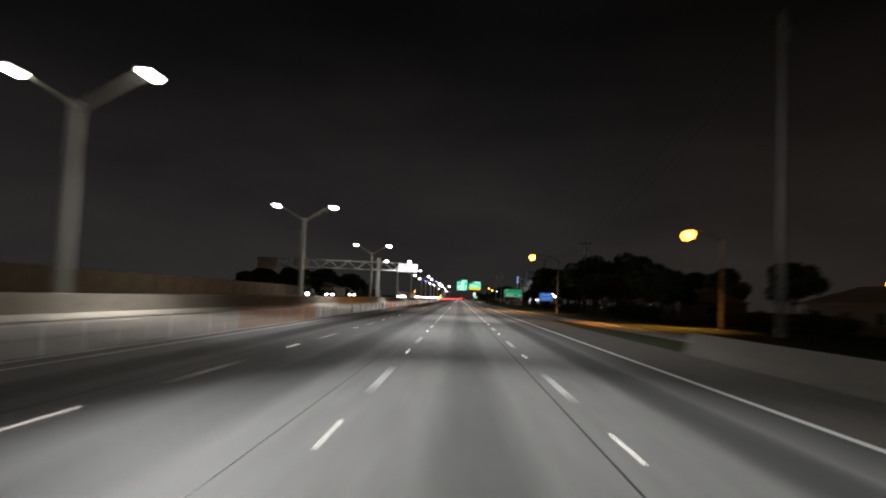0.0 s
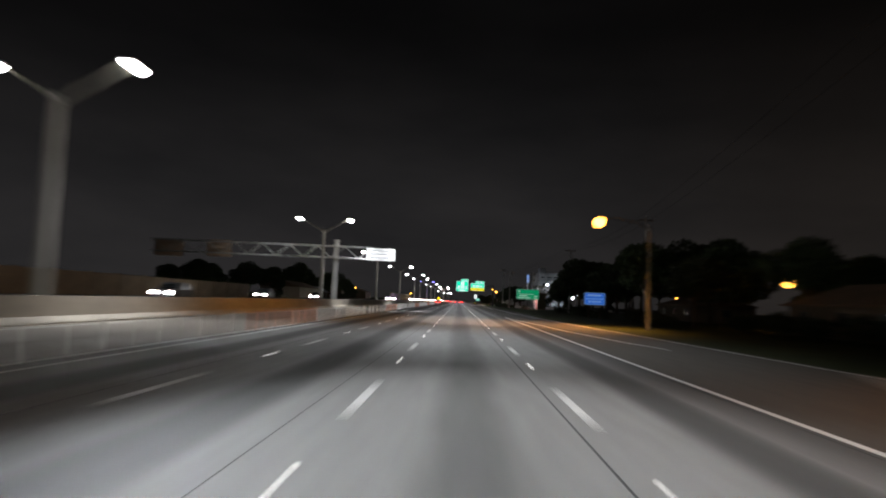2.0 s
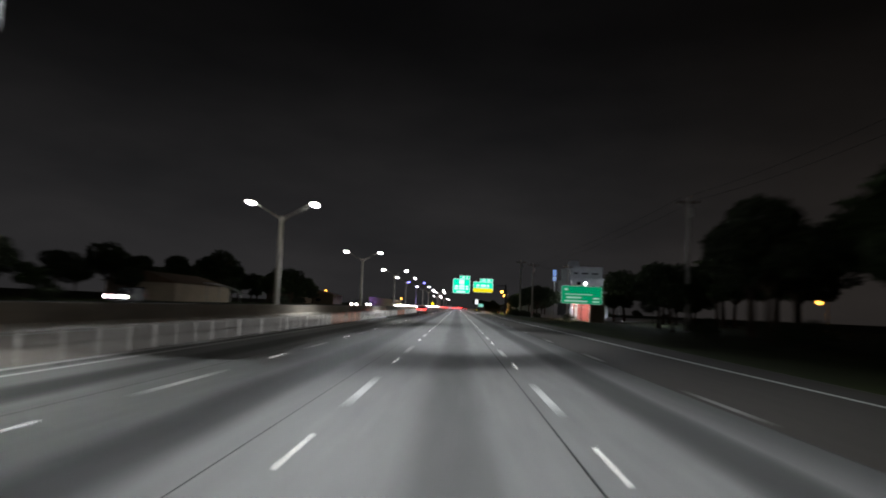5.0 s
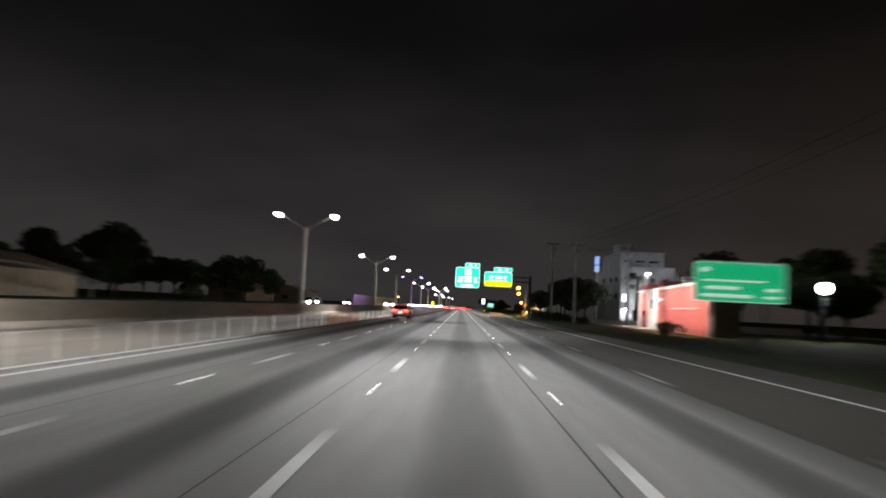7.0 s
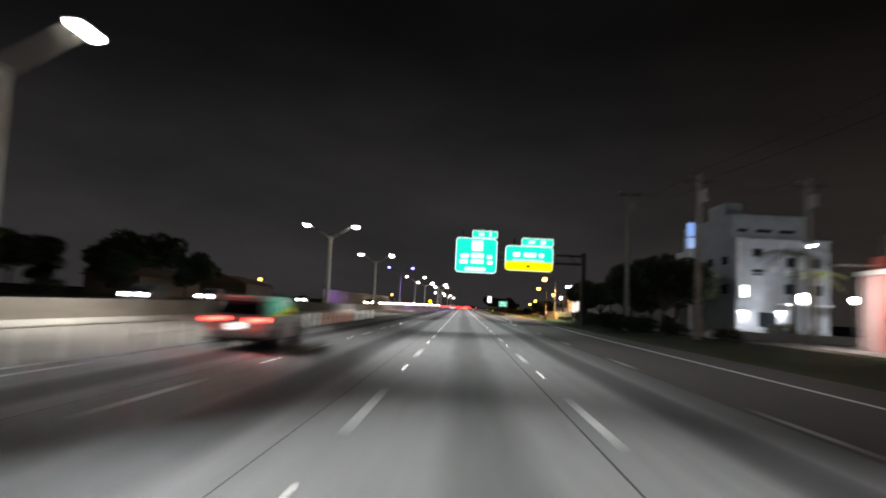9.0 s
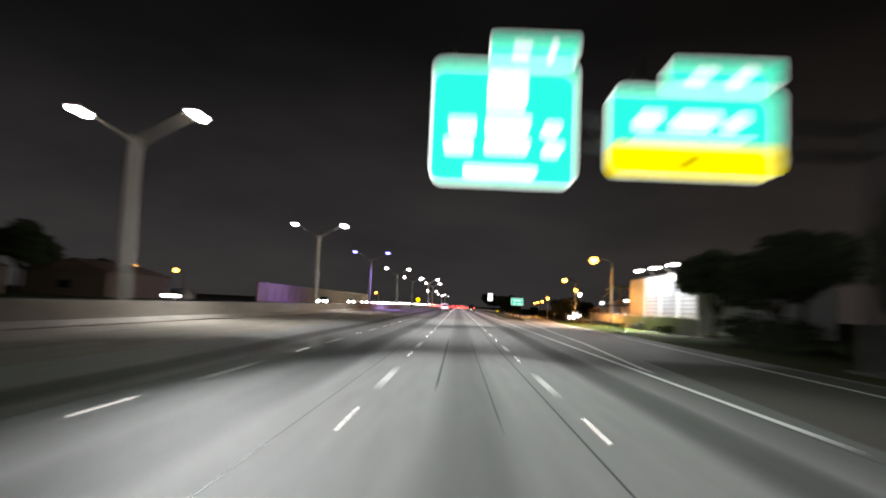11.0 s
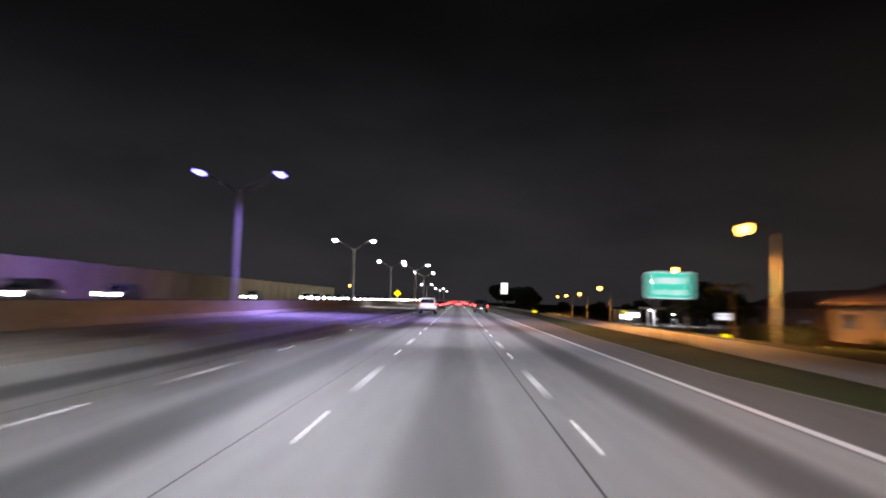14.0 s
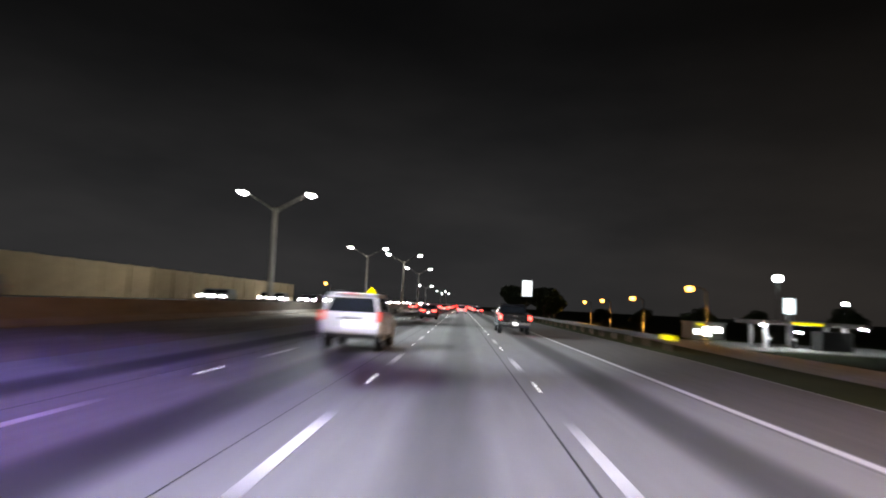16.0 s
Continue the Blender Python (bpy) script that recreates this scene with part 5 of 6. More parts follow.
KINDS = [tree(11, 9.5, 4.6, M_LEAFD), tree(12, 12.0, 5.5, M_LEAF), tree(13, 7.5, 4.2, M_LEAFD), tree(14, 10.5, 5.8, M_LEAF), tree(15, 6.0, 3.4, M_LEAFD)]
rg_row = random.Random(77)
SPOTS = [(-66 + rg_row.uniform(-5, 3), ty + rg_row.uniform(-4, 4), rg_row.choice((0, 1, 2, 3)), rg_row.uniform(0.95, 1.3) if ty > 290 else rg_row.uniform(0.65, 0.95)) for ty in range(56, 425, 11)]
SPOTS += [(60, 640, 1), (75, 650, 3), (48, 660, 1), (92, 640, 3, 1.2), (104, 620, 1, 1.1), (118, 600, 3, 1.2), (84, 668, 1, 1.2), (36, 650, 0), (66, 662, 3), (130, 580, 1, 1.2), (54, 676, 3),
          (42, 306, 1, 1.15), (50, 296, 3, 1.2), (47, 318, 1, 1.15), (57, 308, 3, 1.3), (62, 292, 1, 1.3), (54, 284, 3, 1.2),
         (34, 154, 3, 0.9), (42, 166, 1, 0.9), (36, 184, 3, 0.95), (48, 178, 1, 1.0), (44, 198, 3, 1.0), (52, 212, 1, 1.0), (50, 236, 3, 1.1), (36, 323, 1, 0.95), (40, 329, 3, 1.0),
         (-64, 330, 3, 0.7), (-66, 350, 1, 0.65), (-62, 366, 3, 0.7), (-66, 384, 1, 0.65), (-62, 300, 3, 0.6), (-64, 270, 1, 0.6), (-60, 236, 3, 0.55), (-62, 200, 1, 0.55),
         (-60, 165, 3, 0.55), (-63, 135, 1, 0.55), (-60, 105, 3, 0.55), (-62, 75, 1, 0.55), (-60, 45, 3, 0.55),
         (33, 62, 1), (44, 74, 3), (40, 118, 0), (24, 116, 2), (26, 122, 4), (41, 140, 1), (25, 160, 0), (31, 168, 1), (38, 176, 3), (28, 186, 3), (44, 160, 1),
         (26, 205, 2), (33, 219, 1), (25, 226, 0), (40, 230, 3), (30, 240, 0), (24, 246, 4), (36, 254, 1), (28, 264, 2), (46, 262, 3), (44, 284, 1),
         (52, 318, 1), (60, 338, 3), (44, 304, 0), (23, 362, 4, 1.3), (26, 366, 2, 1.2), (22, 372, 0), (27, 380, 2), (21, 386, 4), (26, 392, 0), (20, 394, 4),
         (38, 455, 0), (31, 508, 2, 1.1), (28, 503, 0, 0.9), (42, 486, 0), (25.5, 500, 4),
         (20, 640, 0), (24, 660, 1), (17, 668, 2), (28, 690, 3), (20, 705, 1), (16, 690, 0), (34, 720, 1), (22, 740, 3), (70, 640, 1), (58, 650, 3),
         (-50, 60, 0, 0.6), (-55, 90, 1, 0.55), (-52, 120, 2, 0.7), (-58, 150, 3, 0.55), (-49, 176, 2, 0.7), (-54, 204, 0, 0.6), (-47, 224, 2, 0.8), (-50, 240, 0, 0.7), (-56, 256, 1, 0.6), (-53, 276, 0, 0.7),
         (-52, 318, 0, 0.7), (-56, 332, 1, 0.7), (-50, 346, 3, 0.65), (-54, 360, 0, 0.8), (-49, 374, 1, 0.65), (-57, 388, 3, 0.7), (-52, 404, 0, 0.7), (-60, 428, 3), (-72, 470, 4), (-72, 455, 2)]
# the noise wall hides the low ground before it ends
SPOTS = [s for s in SPOTS if not (s[0] < -40 and s[1] < 225)]
used = set()
rg_t = random.Random(21)
for tx, ty, k, *sz in SPOTS:
    s = rg_t.uniform(0.85, 1.15) * (sz[0] if sz else 1.0) * (0.55 if tx > 34 and ty > 560 else 1.35 if k != 4 and tx > 24 and 192 < ty < 300 else 0.95 if tx > 20 and ty < 193 else 1.0)
    m = pose(tx, ty, land(tx, ty), 0, 0, rg_t.uniform(0, 360)) @ Matrix.Scale(s, 4)
    if k not in used:
        used.add(k)
        KINDS[k].matrix_basis = m
    else:
        copy_thing(KINDS[k], m)
p1 = palm(3, 5.2)
p1.location = (22.3, 433, land(22.3, 433))
copy_thing(p1, pose(33.0, 352, land(33, 352), 0, 0, 20) @ Matrix.Scale(1.7, 4))
copy_thing(p1, pose(37.5, 356, land(37, 356), 0, 0, 120) @ Matrix.Scale(1.35, 4))
copy_thing(p1, pose(25.5, 489, land(25.5, 489), 0, 0, 70))


# hedge in front of the white building and shrubs along the verge
def shrub(seed, w):
    rg = random.Random(seed)
    r = root("shrub", "dense dark rounded hedge shrub on the verge", "shrub", (0, 0, 0), "verge shrubs")
    blobs = [(rg.uniform(-w, w) * 0.6, rg.uniform(-w, w) * 0.6, rg.uniform(0.5, 1.1) * w * 0.6, w * rg.uniform(0.4, 0.6)) for _ in range(6)]
    vs, fs = leaf_cloud(blobs, 1000, 0.14, seed)
    me = bpy.data.meshes.new("foliage")
    me.from_pydata(vs, [], fs)
    me.materials.append(M_LEAFD)
    f = new("foliage", me)
    f.parent = r
    part("stem", tube([(0, 0, -0.1), (0, 0, 0.5 * w)], [0.08, 0.04], 6), M_TRUNK, r)
    return r


sh = shrub(5, 1.7)
sh.location = (18, 352, -0.06)
for sx, sy, ss in ((17.5, 356, 1.0), (18.5, 361, 1.1), (17.6, 366, 1.2), (18.8, 371, 1.0), (17.4, 377, 1.1), (18.0, 383, 1.2), (19.5, 347, 0.8), (20, 336, 0.7),
                   (18.5, 401, 0.5), (19, 412, 0.45), (22, 205, 1.0), (23, 217, 1.1), (22, 232, 1.0), (21.5, 190, 0.9), (22.5, 174, 1.0), (25.5, 127, 1.1), (26.5, 132, 1.2), (25.8, 138, 1.0), (26.8, 144, 1.2), (26, 150, 1.0), (29, 104, 1.1), (31, 98, 1.2), (30, 91, 1.0), (28, 111, 0.9), (20.5, 156, 0.8),
                   (25.5, 455, 0.8), (26, 459, 0.9), (27.6, 466, 0.55), (27.9, 472, 0.5), (29, 483, 1.0), (29.4, 488, 1.1), (29, 494, 1.2), (36.2, 361, 1.0), (20.8, 294.4, 0.8), (40.4, 363.2, 0.7), (-43.6, 70, 1.0), (-43.6, 101, 1.2), (-43.4, 130, 1.2), (-43.6, 163, 1.3), (-43.5, 190, 1.1), (-44, 219, 1.2),
                   (-43, 240, 1.1), (-43, 330, 1.3), (-44, 352, 1.2)):
    copy_thing(sh, pose(sx, sy, land(sx, sy), 0, 0, rg_t.uniform(0, 360)) @ Matrix.Scale(ss, 4))


# ---- vehicles ----
def arc(cy, cz, rad, a0, a1, n=7):
    return [(cy + rad * math.cos(radians(a0 + (a1 - a0) * k / n)), cz + rad * math.sin(radians(a0 + (a1 - a0) * k / n))) for k in range(n + 1)]


def shell(poly, w, tap=None, inset=0.08, shrink=0.965):
    """A body from a side outline (y, z), rounded over at its sides."""
    bm = bmesh.new()
    cy = sum(p[0] for p in poly) / len(poly)
    cz = sum(p[1] for p in poly) / len(poly)
    rings = []
    for x, s in ((-w, shrink), (-w + inset * 0.35, 0.5 * (1 + shrink) + 0.006), (-w + inset, 1), (w - inset, 1), (w - inset * 0.35, 0.5 * (1 + shrink) + 0.006), (w, shrink)):
        ring = []
        for y, z in poly:
            yy, zz = cy + (y - cy) * s, cz + (z - cz) * s
            ring.append(bm.verts.new((x * (tap(zz) if tap else 1), yy, zz)))
        rings.append(ring)
    n = len(poly)
    for a, b in zip(rings, rings[1:]):
        for i in range(n):
            bm.faces.new((a[i], a[(i + 1) % n], b[(i + 1) % n], b[i]))
    caps = [bm.faces.new(rings[0][::-1]), bm.faces.new(rings[-1])]
    bmesh.ops.triangulate(bm, faces=caps, ngon_method="EAR_CLIP")
    bmesh.ops.recalc_face_normals(bm, faces=bm.faces[:])
    return bm


def pane(corners, t=0.015):
    """A thin plate from four corners, thickened along its normal."""
    c = [Vector(p) for p in corners]
    n = (c[1] - c[0]).cross(c[3] - c[0]).normalized() * t
    bm = bmesh.new()
    a = [bm.verts.new(p) for p in c]
    b = [bm.verts.new(p + n) for p in c]
    bm.faces.new(a[::-1])
    bm.faces.new(b)
    for i in range(4):
        bm.faces.new((a[i], a[(i + 1) % 4], b[(i + 1) % 4], b[i]))
    bmesh.ops.recalc_face_normals(bm, faces=bm.faces[:])
    return bm


def wheel(r, x, y, rad, width, side):
    prof3 = [(0.0, rad * 0.64), (0.0, rad * 0.92), (0.03, rad), (width - 0.03, rad), (width, rad * 0.92), (width, rad * 0.64)]
    bm = bmesh.new()
    n = 22
    rings = []
    for k in range(n):
        a = 2 * math.pi * k / n
        rings.append([bm.verts.new((x + side * (q - width), y + rr * math.cos(a), rad + rr * math.sin(a))) for q, rr in prof3])
    for k in range(n):
        a, b = rings[k], rings[(k + 1) % n]
        for i2 in range(len(prof3)):
            bm.faces.new((a[i2], a[(i2 + 1) % len(prof3)], b[(i2 + 1) % len(prof3)], b[i2]))
    bmesh.ops.recalc_face_normals(bm, faces=bm.faces[:])
    w = part("wheel", bm, M_TYRE, r, "black tyre with alloy rim")
    rim = bmesh.new()
    xo = x - side * 0.03
    tube([(xo - side * 0.12, y, rad), (xo, y, rad)], [rad * 0.63, rad * 0.63], 20, rim)
    part("rim", rim, M_TRIM, w)
    for k in range(6):
        a = 2 * math.pi * k / 6
        part("spoke", tube([(xo + side * 0.012, y, rad), (xo + side * 0.012, y + rad * 0.6 * math.cos(a), rad + rad * 0.6 * math.sin(a))], [0.05, 0.035], 6), M_RIM, w)


def car(name, label, category, loc, paint, L=4.8, W=1.92, H=1.78, clear=0.32, belt=1.08, rad=0.38, rear_axle=0.98, base=2.79, hood=1.08,
        cab=(0.02, 0.30, 3.0, 3.75), tail="tall", bed=None, tail_m=None, rack=True, heading=0.0, plate_lit=True, brake=False, front_lit=False, spoiler=True):
    """A vehicle whose tail is at y = 0 and nose at y = L. cab: y of rear foot, rear top, front top, front foot of the glasshouse."""
    r = root(name, label, category, loc, "traffic on the motorway", rz=radians(heading))
    w = W / 2
    ra, fa = rear_axle, rear_axle + base
    ar = rad + 0.07
    top_l = bed if bed else belt
    low = [(0.06, clear + 0.12), (0.0, clear + 0.28), (0.02, top_l - 0.22), (0.05, top_l)]
    if bed:
        low += [(cab[0] - 0.02, top_l), (cab[0], belt)]
    low += [(cab[3] - 0.1, belt), (cab[3] + 0.15, hood + 0.02), (L - 0.45, hood - 0.08), (L - 0.12, hood - 0.22), (L, clear + 0.35), (L - 0.06, clear + 0.02)]
    low += [(fa + ar, clear)] + arc(fa, rad, ar, 0, 180)[1:-1] + [(fa - ar, clear), (ra + ar, clear)] + arc(ra, rad, ar, 0, 180)[1:-1] + [(ra - ar, clear)]
    body = part("body", shell(low, w, lambda z: 1.0 - 0.05 * max(0.0, abs(z - 0.75) - 0.15)), paint, r, smooth=False)
    tap = lambda z: 1.0 - 0.27 * max(0.0, z - belt)
    y0, y1, y2, y3 = cab
    cw = w - 0.05
    cabin = part("cabin", shell([(y0, belt - 0.02), (y1, H - 0.06), (y1 + 0.12, H), (y2 - 0.1, H), (y2, H - 0.05), (y3, belt - 0.02)], cw, tap, 0.06, 0.985), paint, r)

    def back(z, off=0.012):
        s = (z - belt) / (H - 0.06 - belt)
        return y0 + (y1 - y0) * s - off

    za, zb = belt + 0.07, H - 0.17
    xa, xb = cw * tap(za) - 0.10, cw * tap(zb) - 0.10
    part("rear_window", pane([(-xa, back(za), za), (xa, back(za), za), (xb, back(zb), zb), (-xb, back(zb), zb)][::-1], 0.012), M_WINDOW, cabin, "dark tinted rear window")

    def front(z, off=0.012):
        s = (z - belt) / (H - 0.05 - belt)
        return y3 + (y2 - y3) * s + off

    part("windscreen", pane([(-xa, front(za), za), (xa, front(za), za), (xb, front(zb), zb), (-xb, front(zb), zb)], 0.012), M_WINDOW, cabin)
    for sd in (-1, 1):
        cuts = [0.05, 0.34, 0.66, 0.95] if not bed else [0.06, 0.48, 0.95]
        for ca, cb in zip(cuts, cuts[1:]):
            pts = []
            for z, q in ((za, ca), (za, cb - 0.03), (zb + 0.02, cb - 0.03), (zb + 0.02, ca)):
                s = (z - belt) / (H - belt)
                ya, yb = y0 + (y1 - y0) * s, y3 + (y2 - y3) * s
                pts.append((sd * (cw * tap(z) + 0.004), ya + 0.1 + (yb - ya - 0.2) * q, z))
            part("side_window", pane(pts if sd > 0 else pts[::-1], 0.01), M_WINDOW, cabin, "dark side window")
        mz = belt + 0.12
        part("mirror", box(sd * (w + 0.13) - 0.11, sd * (w + 0.13) + 0.11, y3 - 0.45, y3 - 0.30, mz - 0.08, mz + 0.1, bevel=0.04), M_TRIM, r)
        wheel(r, sd * w, ra, rad, 0.25, sd)
        wheel(r, sd * w, fa, rad, 0.25, sd)
        for ax in (ra, fa):
            fl = bmesh.new()
            pts = arc(ax, rad, ar + 0.02, -5, 185, 12)
            tube([(sd * (w + 0.005), py, pz) for py, pz in pts], [0.04] * len(pts), 6, fl)
            part("wheel_arch", fl, M_TRIM if paint is not M_CARWHITE else paint, body)
        part("sill", box(sd * (w - 0.06) - 0.03, sd * (w - 0.06) + 0.03, ra + ar + 0.05, fa - ar - 0.05, clear - 0.04, clear + 0.08, bevel=0.02), M_TRIM, body)
        for hy in (0.42, 0.72):
            dy = y0 + (y3 - y0) * hy
            part("door_handle", box(sd * (w + 0.01) - 0.02, sd * (w + 0.01) + 0.02, dy, dy + 0.2, belt - 0.16, belt - 0.12, bevel=0.01), paint, body)
        tm = tail_m or M_TAIL
        if tail == "tall":
            t = part("tail_lamp", box(sd * (w - 0.08) - 0.08, sd * (w - 0.08) + 0.07, -0.03, 0.22, belt - 0.24, belt + 0.10, bevel=0.03), M_TAILDIM, body, "red tail lamp")
            part("lit_lens", box(sd * (w - 0.08) - 0.06, sd * (w - 0.08) + 0.05, -0.05, -0.031, belt - 0.16, belt + 0.06, bevel=0.008), tm, t)
        elif tail == "block":
            t = part("tail_lamp", box(sd * (w - 0.10) - 0.09, sd * (w - 0.10) + 0.09, -0.03, 0.2, top_l - 0.42, top_l - 0.04, bevel=0.03), M_TAILDIM, body, "red tail lamp")
            part("lit_lens", box(sd * (w - 0.10) - 0.07, sd * (w - 0.10) + 0.07, -0.05, -0.031, top_l - 0.36, top_l - 0.12, bevel=0.008), tm, t)
        else:
            t = part("tail_lamp", box(sd * (w - 0.30) - 0.27, sd * (w - 0.30) + 0.28, -0.03, 0.2, belt - 0.19, belt - 0.02, bevel=0.03), M_TAILDIM, body, "wide red tail lamp")
            part("lit_lens", box(sd * (w - 0.31) - 0.25, sd * (w - 0.31) + 0.25, -0.05, -0.031, belt - 0.15, belt - 0.05, bevel=0.008), tm, t)
        hl = part("head_lamp", box(sd * (w - 0.25) - 0.2, sd * (w - 0.25) + 0.2, L - 0.2, L + 0.0, hood - 0.34, hood - 0.18, bevel=0.03), M_CHROME, body)
        part("lit_lens", box(sd * (w - 0.25) - 0.15, sd * (w - 0.25) + 0.15, L + 0.001, L + 0.02, hood - 0.32, hood - 0.20), M_HEAD if front_lit else M_CHROME, hl)
        if rack:
            part("roof_rail", tube([(sd * (cw * tap(H) - 0.12), y1 + 0.25, H + 0.01), (sd * (cw * tap(H) - 0.12), y1 + 0.35, H + 0.07),
                                    (sd * (cw * tap(H) - 0.12), y2 - 0.25, H + 0.07), (sd * (cw * tap(H) - 0.12), y2 - 0.12, H + 0.01)], [0.022] * 4, 6), M_TRIM, cabin)
    bump_m = M_CHROME if bed else paint
    part("rear_bumper", box(-w + 0.05, w - 0.05, -0.12, 0.10, clear + 0.10, clear + 0.32, bevel=0.05), bump_m, r, "rear bumper")
    part("bumper_skirt", box(-w + 0.12, w - 0.12, -0.05, 0.12, clear - 0.06, clear + 0.10, bevel=0.03), M_TRIM, r)
    part("front_bumper", box(-w + 0.06, w - 0.06, L - 0.12, L + 0.07, clear + 0.02, clear + 0.3, bevel=0.05), M_TRIM, r)
    part("grille", box(-0.5, 0.5, L - 0.05, L + 0.03, clear + 0.34, hood - 0.24, bevel=0.02), M_TRIM, r)
    pz = (belt - 0.36) if not bed else clear + 0.13
    py = -0.035 if not bed else -0.135
    npl = part("number_plate", box(-0.16, 0.16, py - 0.01, py, pz - 0.02, pz + 0.14), M_PLATE if plate_lit else M_POSTW, r, "white plate")
    part("plate_bar", box(-0.11, 0.11, py - 0.014, py - 0.0105, pz + 0.035, pz + 0.085), M_GREYTEXT, npl)
    part("garnish", box(-0.36, 0.36, -0.035, 0.0, pz + 0.2, pz + 0.25, bevel=0.012), M_TRIM if not bed else M_CHROME, body, "dark tailgate trim bar")
    part("emblem", tube([(0, -0.045, pz + 0.26), (0, -0.03, pz + 0.26)], [0.06, 0.06], 12), M_CHROME, body)
    part("exhaust", tube([(w * 0.55, 0.0, clear - 0.02), (w * 0.55, 0.5, clear - 0.02)], [0.035, 0.035], 8), M_STEEL, r)
    part("tow_hitch", box(-0.05, 0.05, -0.16, 0.1, clear - 0.05, clear + 0.03), M_TRIM, r)
    part("underbody", box(-w + 0.3, w - 0.3, 0.3, L - 0.4, clear - 0.02, clear + 0.16), M_TRIM, r)
    part("spare_wheel", tube([(0.0, 0.75, clear - 0.1), (0.0, 0.75, clear + 0.05)], [0.3, 0.3], 14), M_TYRE, r)
    if spoiler and not bed:
        sx = cw * tap(H) - 0.1
        part("roof_spoiler", box(-sx, sx, y1 - 0.22, y1 + 0.15, H - 0.06, H + 0.005, bevel=0.025), paint, cabin)
        part("brake_light", box(-0.18, 0.18, y1 - 0.235, y1 - 0.222, H - 0.05, H - 0.025), M_TAILDIM, cabin)
        part("wiper", tube([(0.0, back(za, 0.04), za), (-0.35, back(za + 0.04, 0.04), za + 0.05)], [0.012, 0.008], 5), M_TRIM, cabin)
    if bed:
        part("tailgate", box(-w + 0.2, w - 0.2, -0.03, 0.03, clear + 0.34, bed - 0.02, bevel=0.02), paint, r, "black tailgate")
        part("tailgate_handle", box(-0.13, 0.13, -0.05, -0.031, bed - 0.17, bed - 0.10, bevel=0.01), M_CHROME, r)
        for sd in (-1, 1):
            part("bed_rail", box(sd * (w - 0.09) - 0.07, sd * (w - 0.09) + 0.07, 0.05, cab[0] - 0.02, bed, bed + 0.06, bevel=0.02), M_TRIM, r)
    return r


car("white_suv", "white off-road estate car with dark tinted glass and red tail lamps", "SUV", (-3.58, 505.3, 0), M_CARWHITE,
    L=4.83, W=2.05, H=1.95, clear=0.50, belt=1.24, rad=0.41, rear_axle=1.0, hood=1.14, cab=(0.06, 0.30, 2.95, 3.60), tail="tall", tail_m=M_TAILDIM)
car("black_pickup", "black pickup truck with crew cab, chrome bumper and lit plate", "pickup truck", (3.55, 525.0, 0), M_CARBLACK,
    L=5.85, W=2.05, H=1.95, clear=0.50, belt=1.30, rad=0.42, rear_axle=1.25, base=3.65, hood=1.25, cab=(1.95, 2.15, 3.9, 4.65), tail="block", bed=1.32, rack=False)
car("silver_suv", "silver estate car with wide red tail lamps glowing", "SUV", (-7.25, 305.5, 0), M_CARSILVER,
    L=4.75, W=1.92, H=1.70, clear=0.34, belt=1.06, rad=0.37, rear_axle=0.95, base=2.86, hood=1.05, cab=(0.05, 0.42, 2.9, 3.65), tail="wide", tail_m=M_BRAKE)
CROSS = dict(L=4.5, W=1.85, H=1.66, clear=0.32, belt=1.03, rad=0.36, rear_axle=0.9, base=2.65, hood=1.02, cab=(0.05, 0.40, 2.7, 3.4), rack=False)


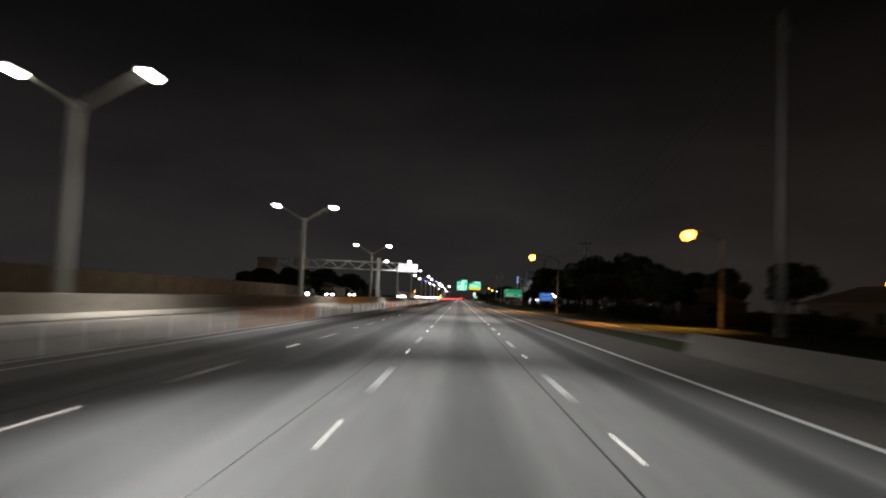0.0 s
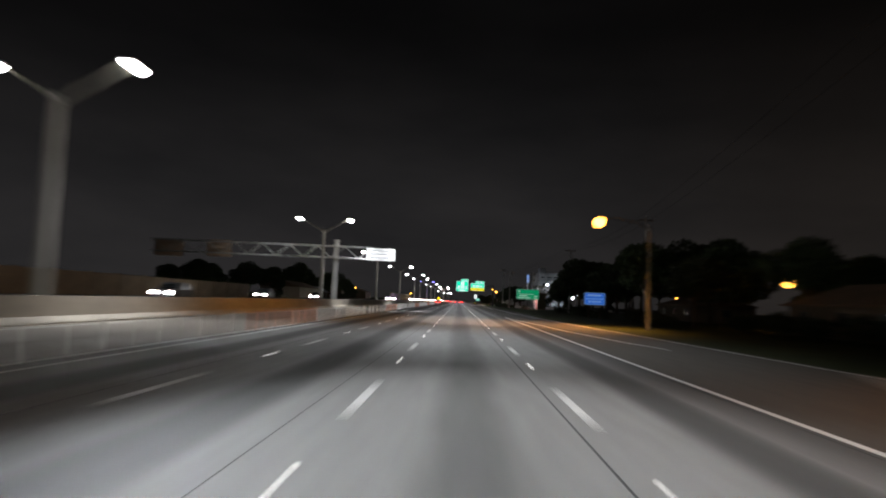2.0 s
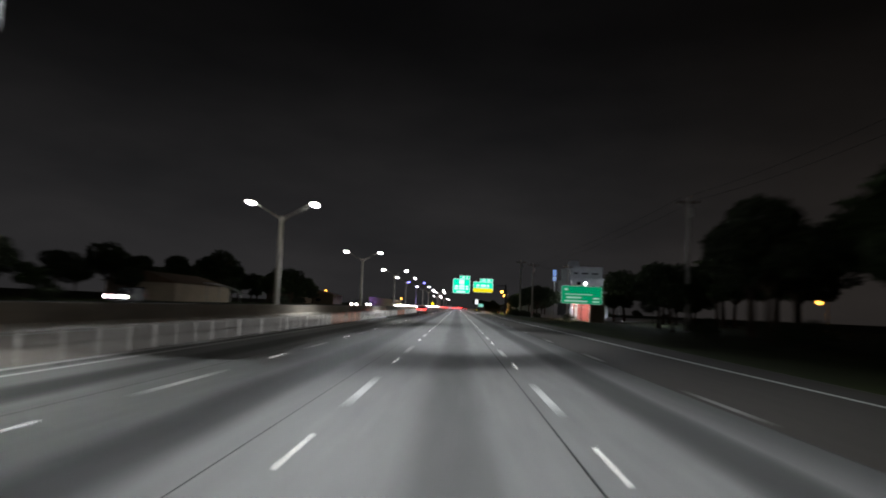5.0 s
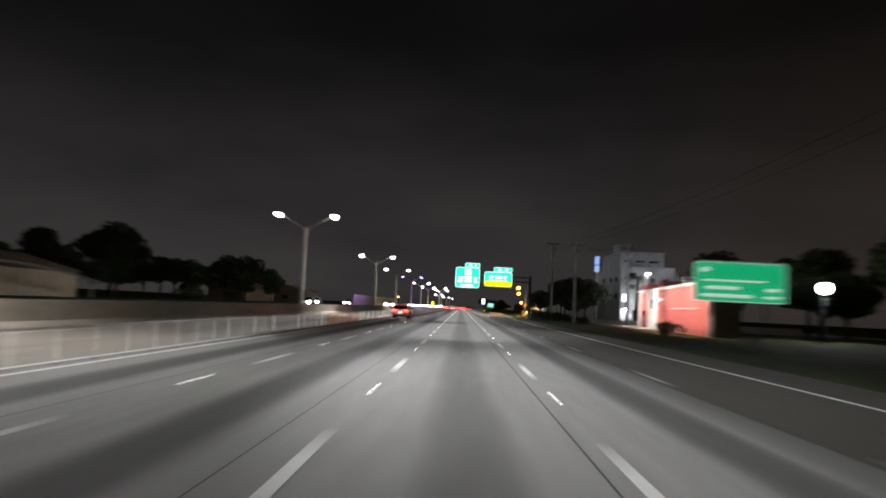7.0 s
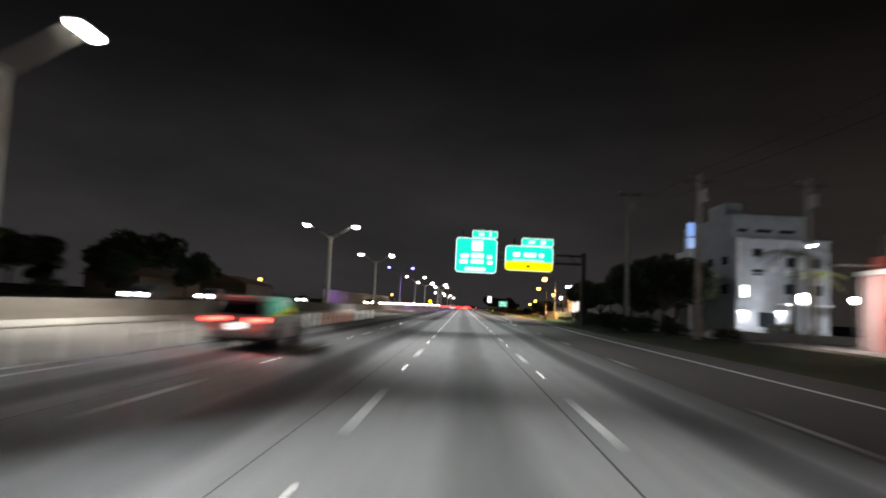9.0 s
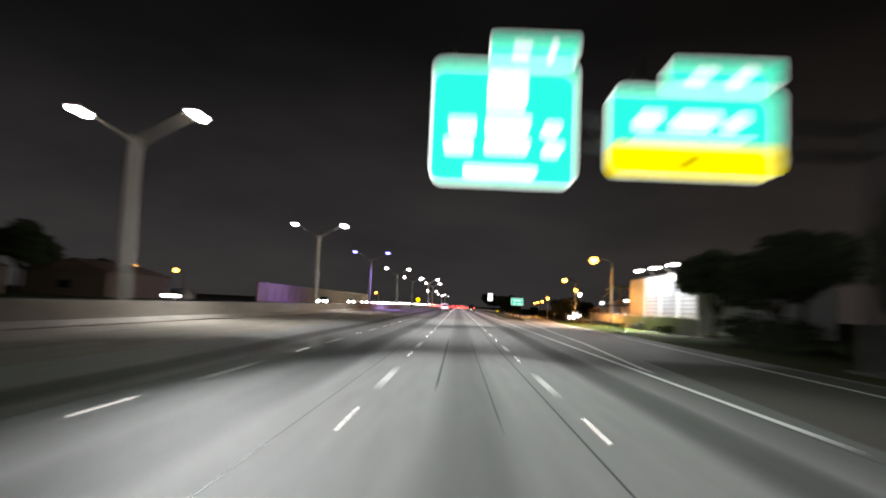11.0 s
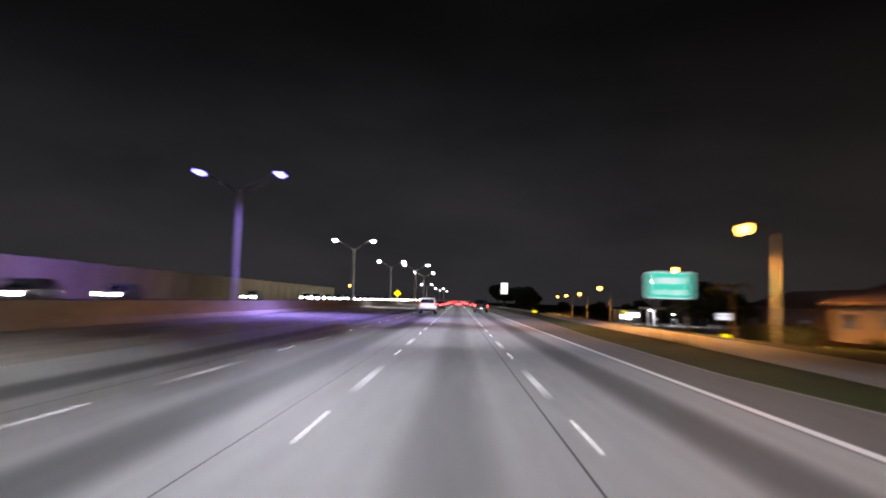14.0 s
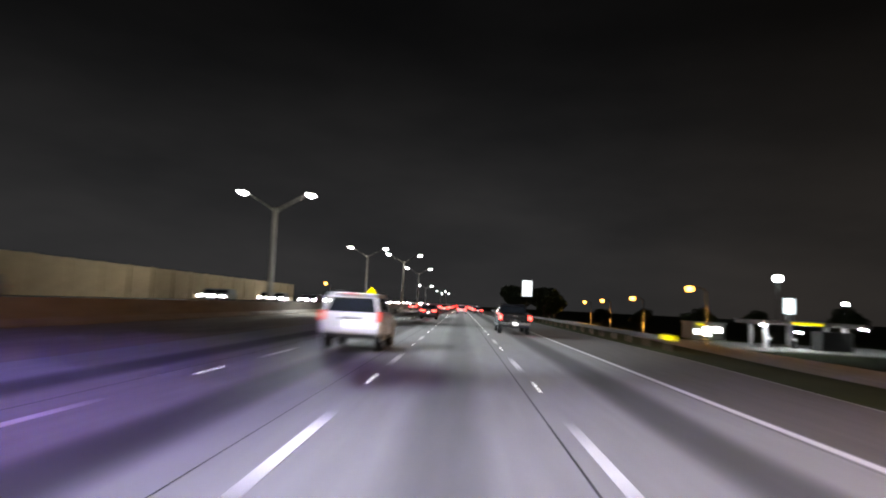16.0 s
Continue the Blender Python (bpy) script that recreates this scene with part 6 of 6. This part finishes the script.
def far_car(name, label, loc, paint, tall, heading=0.0, front_lit=False, tail_m=M_BRAKE):
    """A plainer car for the distant traffic."""
    r = root(name, label, "car", loc, "distant traffic", rz=radians(heading))
    L, w, H, belt = (4.5, 0.92, 1.66, 1.03) if tall else (4.6, 0.91, 1.46, 0.95)
    y0, y1, y2, y3 = (0.05, 0.40, 2.7, 3.4) if tall else (0.45, 1.05, 2.5, 3.35)
    low = [(0.05, 0.42), (0.0, 0.6), (0.04, belt), (y3 - 0.1, belt), (y3 + 0.15, belt - 0.02), (L - 0.4, belt - 0.12), (L, 0.62), (L - 0.06, 0.34)]
    low += [(4.02, 0.3)] + arc(3.6, 0.34, 0.42, 0, 180)[1:-1] + [(3.18, 0.3), (1.37, 0.3)] + arc(0.95, 0.34, 0.42, 0, 180)[1:-1] + [(0.53, 0.3)]
    body = part("body", shell(low, w), paint, r)
    tap = lambda z: 1.0 - 0.27 * max(0.0, z - belt)
    cabin = part("cabin", shell([(y0, belt - 0.02), (y1, H - 0.05), (y1 + 0.12, H), (y2 - 0.1, H), (y2, H - 0.05), (y3, belt - 0.02)], w - 0.05, tap, 0.06, 0.985), paint, r)
    za, zb = belt + 0.07, H - 0.15
    for nm, ya, yb, off in (("rear_window", y0, y1, -0.015), ("windscreen", y3, y2, 0.015)):
        fa, fb = ya + (yb - ya) * (za - belt) / (H - belt) + off, ya + (yb - ya) * (zb - belt) / (H - belt) + off
        xa, xb = w * tap(za) - 0.15, w * tap(zb) - 0.15
        c = [(-xa, fa, za), (xa, fa, za), (xb, fb, zb), (-xb, fb, zb)]
        part(nm, pane(c[::-1] if off < 0 else c, 0.012), M_WINDOW, cabin)
    for sd in (-1, 1):
        for ax in (0.95, 3.6):
            part("wheel", tube([(sd * (w - 0.22), ax, 0.34), (sd * w, ax, 0.34)], [0.34, 0.34], 14), M_TYRE, r)
        part("tail_lamp", box(sd * (w - 0.2) - 0.16, sd * (w - 0.2) + 0.16, -0.04, 0.02, belt - 0.22, belt - 0.04, bevel=0.02), tail_m, body)
        part("head_lamp", box(sd * (w - 0.24) - 0.19, sd * (w - 0.24) + 0.19, L - 0.1, L + 0.03, 0.60, 0.82, bevel=0.05), M_HEAD if front_lit else M_CHROME, body)
    part("number_plate", box(-0.16, 0.16, -0.03, -0.005, 0.6, 0.74), M_PLATE, body)
    return r


car("hatchback", "dark tall hatchback with glowing red tail lamps and lit plate", "car", (-3.4, 553, 0), M_CARGREY, tail="wide", tail_m=M_BRAKE, **CROSS)
FAR = [far_car("sedan", "dark saloon car with glowing red tail lamps", (3.6, 616, 0), M_CARGREY, False),
       far_car("hatchback", "white hatchback with glowing red tail lamps", (0.2, 606, 0), M_CARWHITE, True),
       far_car("estate_car", "silver estate car with glowing red tail lamps", (-3.7, 628, 0), M_CARSILVER, True)]
rg_c = random.Random(8)
for lane, ya in ((0.0, 640), (3.6, 650), (-3.6, 655), (-7.2, 632), (-11.5, 640)):
    yy = ya
    while yy < 1150:
        copy_thing(FAR[rg_c.randrange(3)], pose(lane + rg_c.uniform(-0.25, 0.25), yy, 0))
        yy += rg_c.uniform(22, 50)
onc_a = far_car("sedan", "oncoming car with bright white headlamps", (-26, 600, 0.6), M_CARGREY, True, 180, True, M_TAILDIM)
for lane, ya in ((-26, 150), (-29.6, 190), (-33.2, 240)):
    yy = ya
    while yy < 1150:
        copy_thing(onc_a, pose(lane + rg_c.uniform(-0.3, 0.3), yy, 0.6, 0, 0, 180))
        yy += rg_c.uniform(110, 190) if yy < 470 else rg_c.uniform(30, 55) if yy < 560 else rg_c.uniform(14, 30)
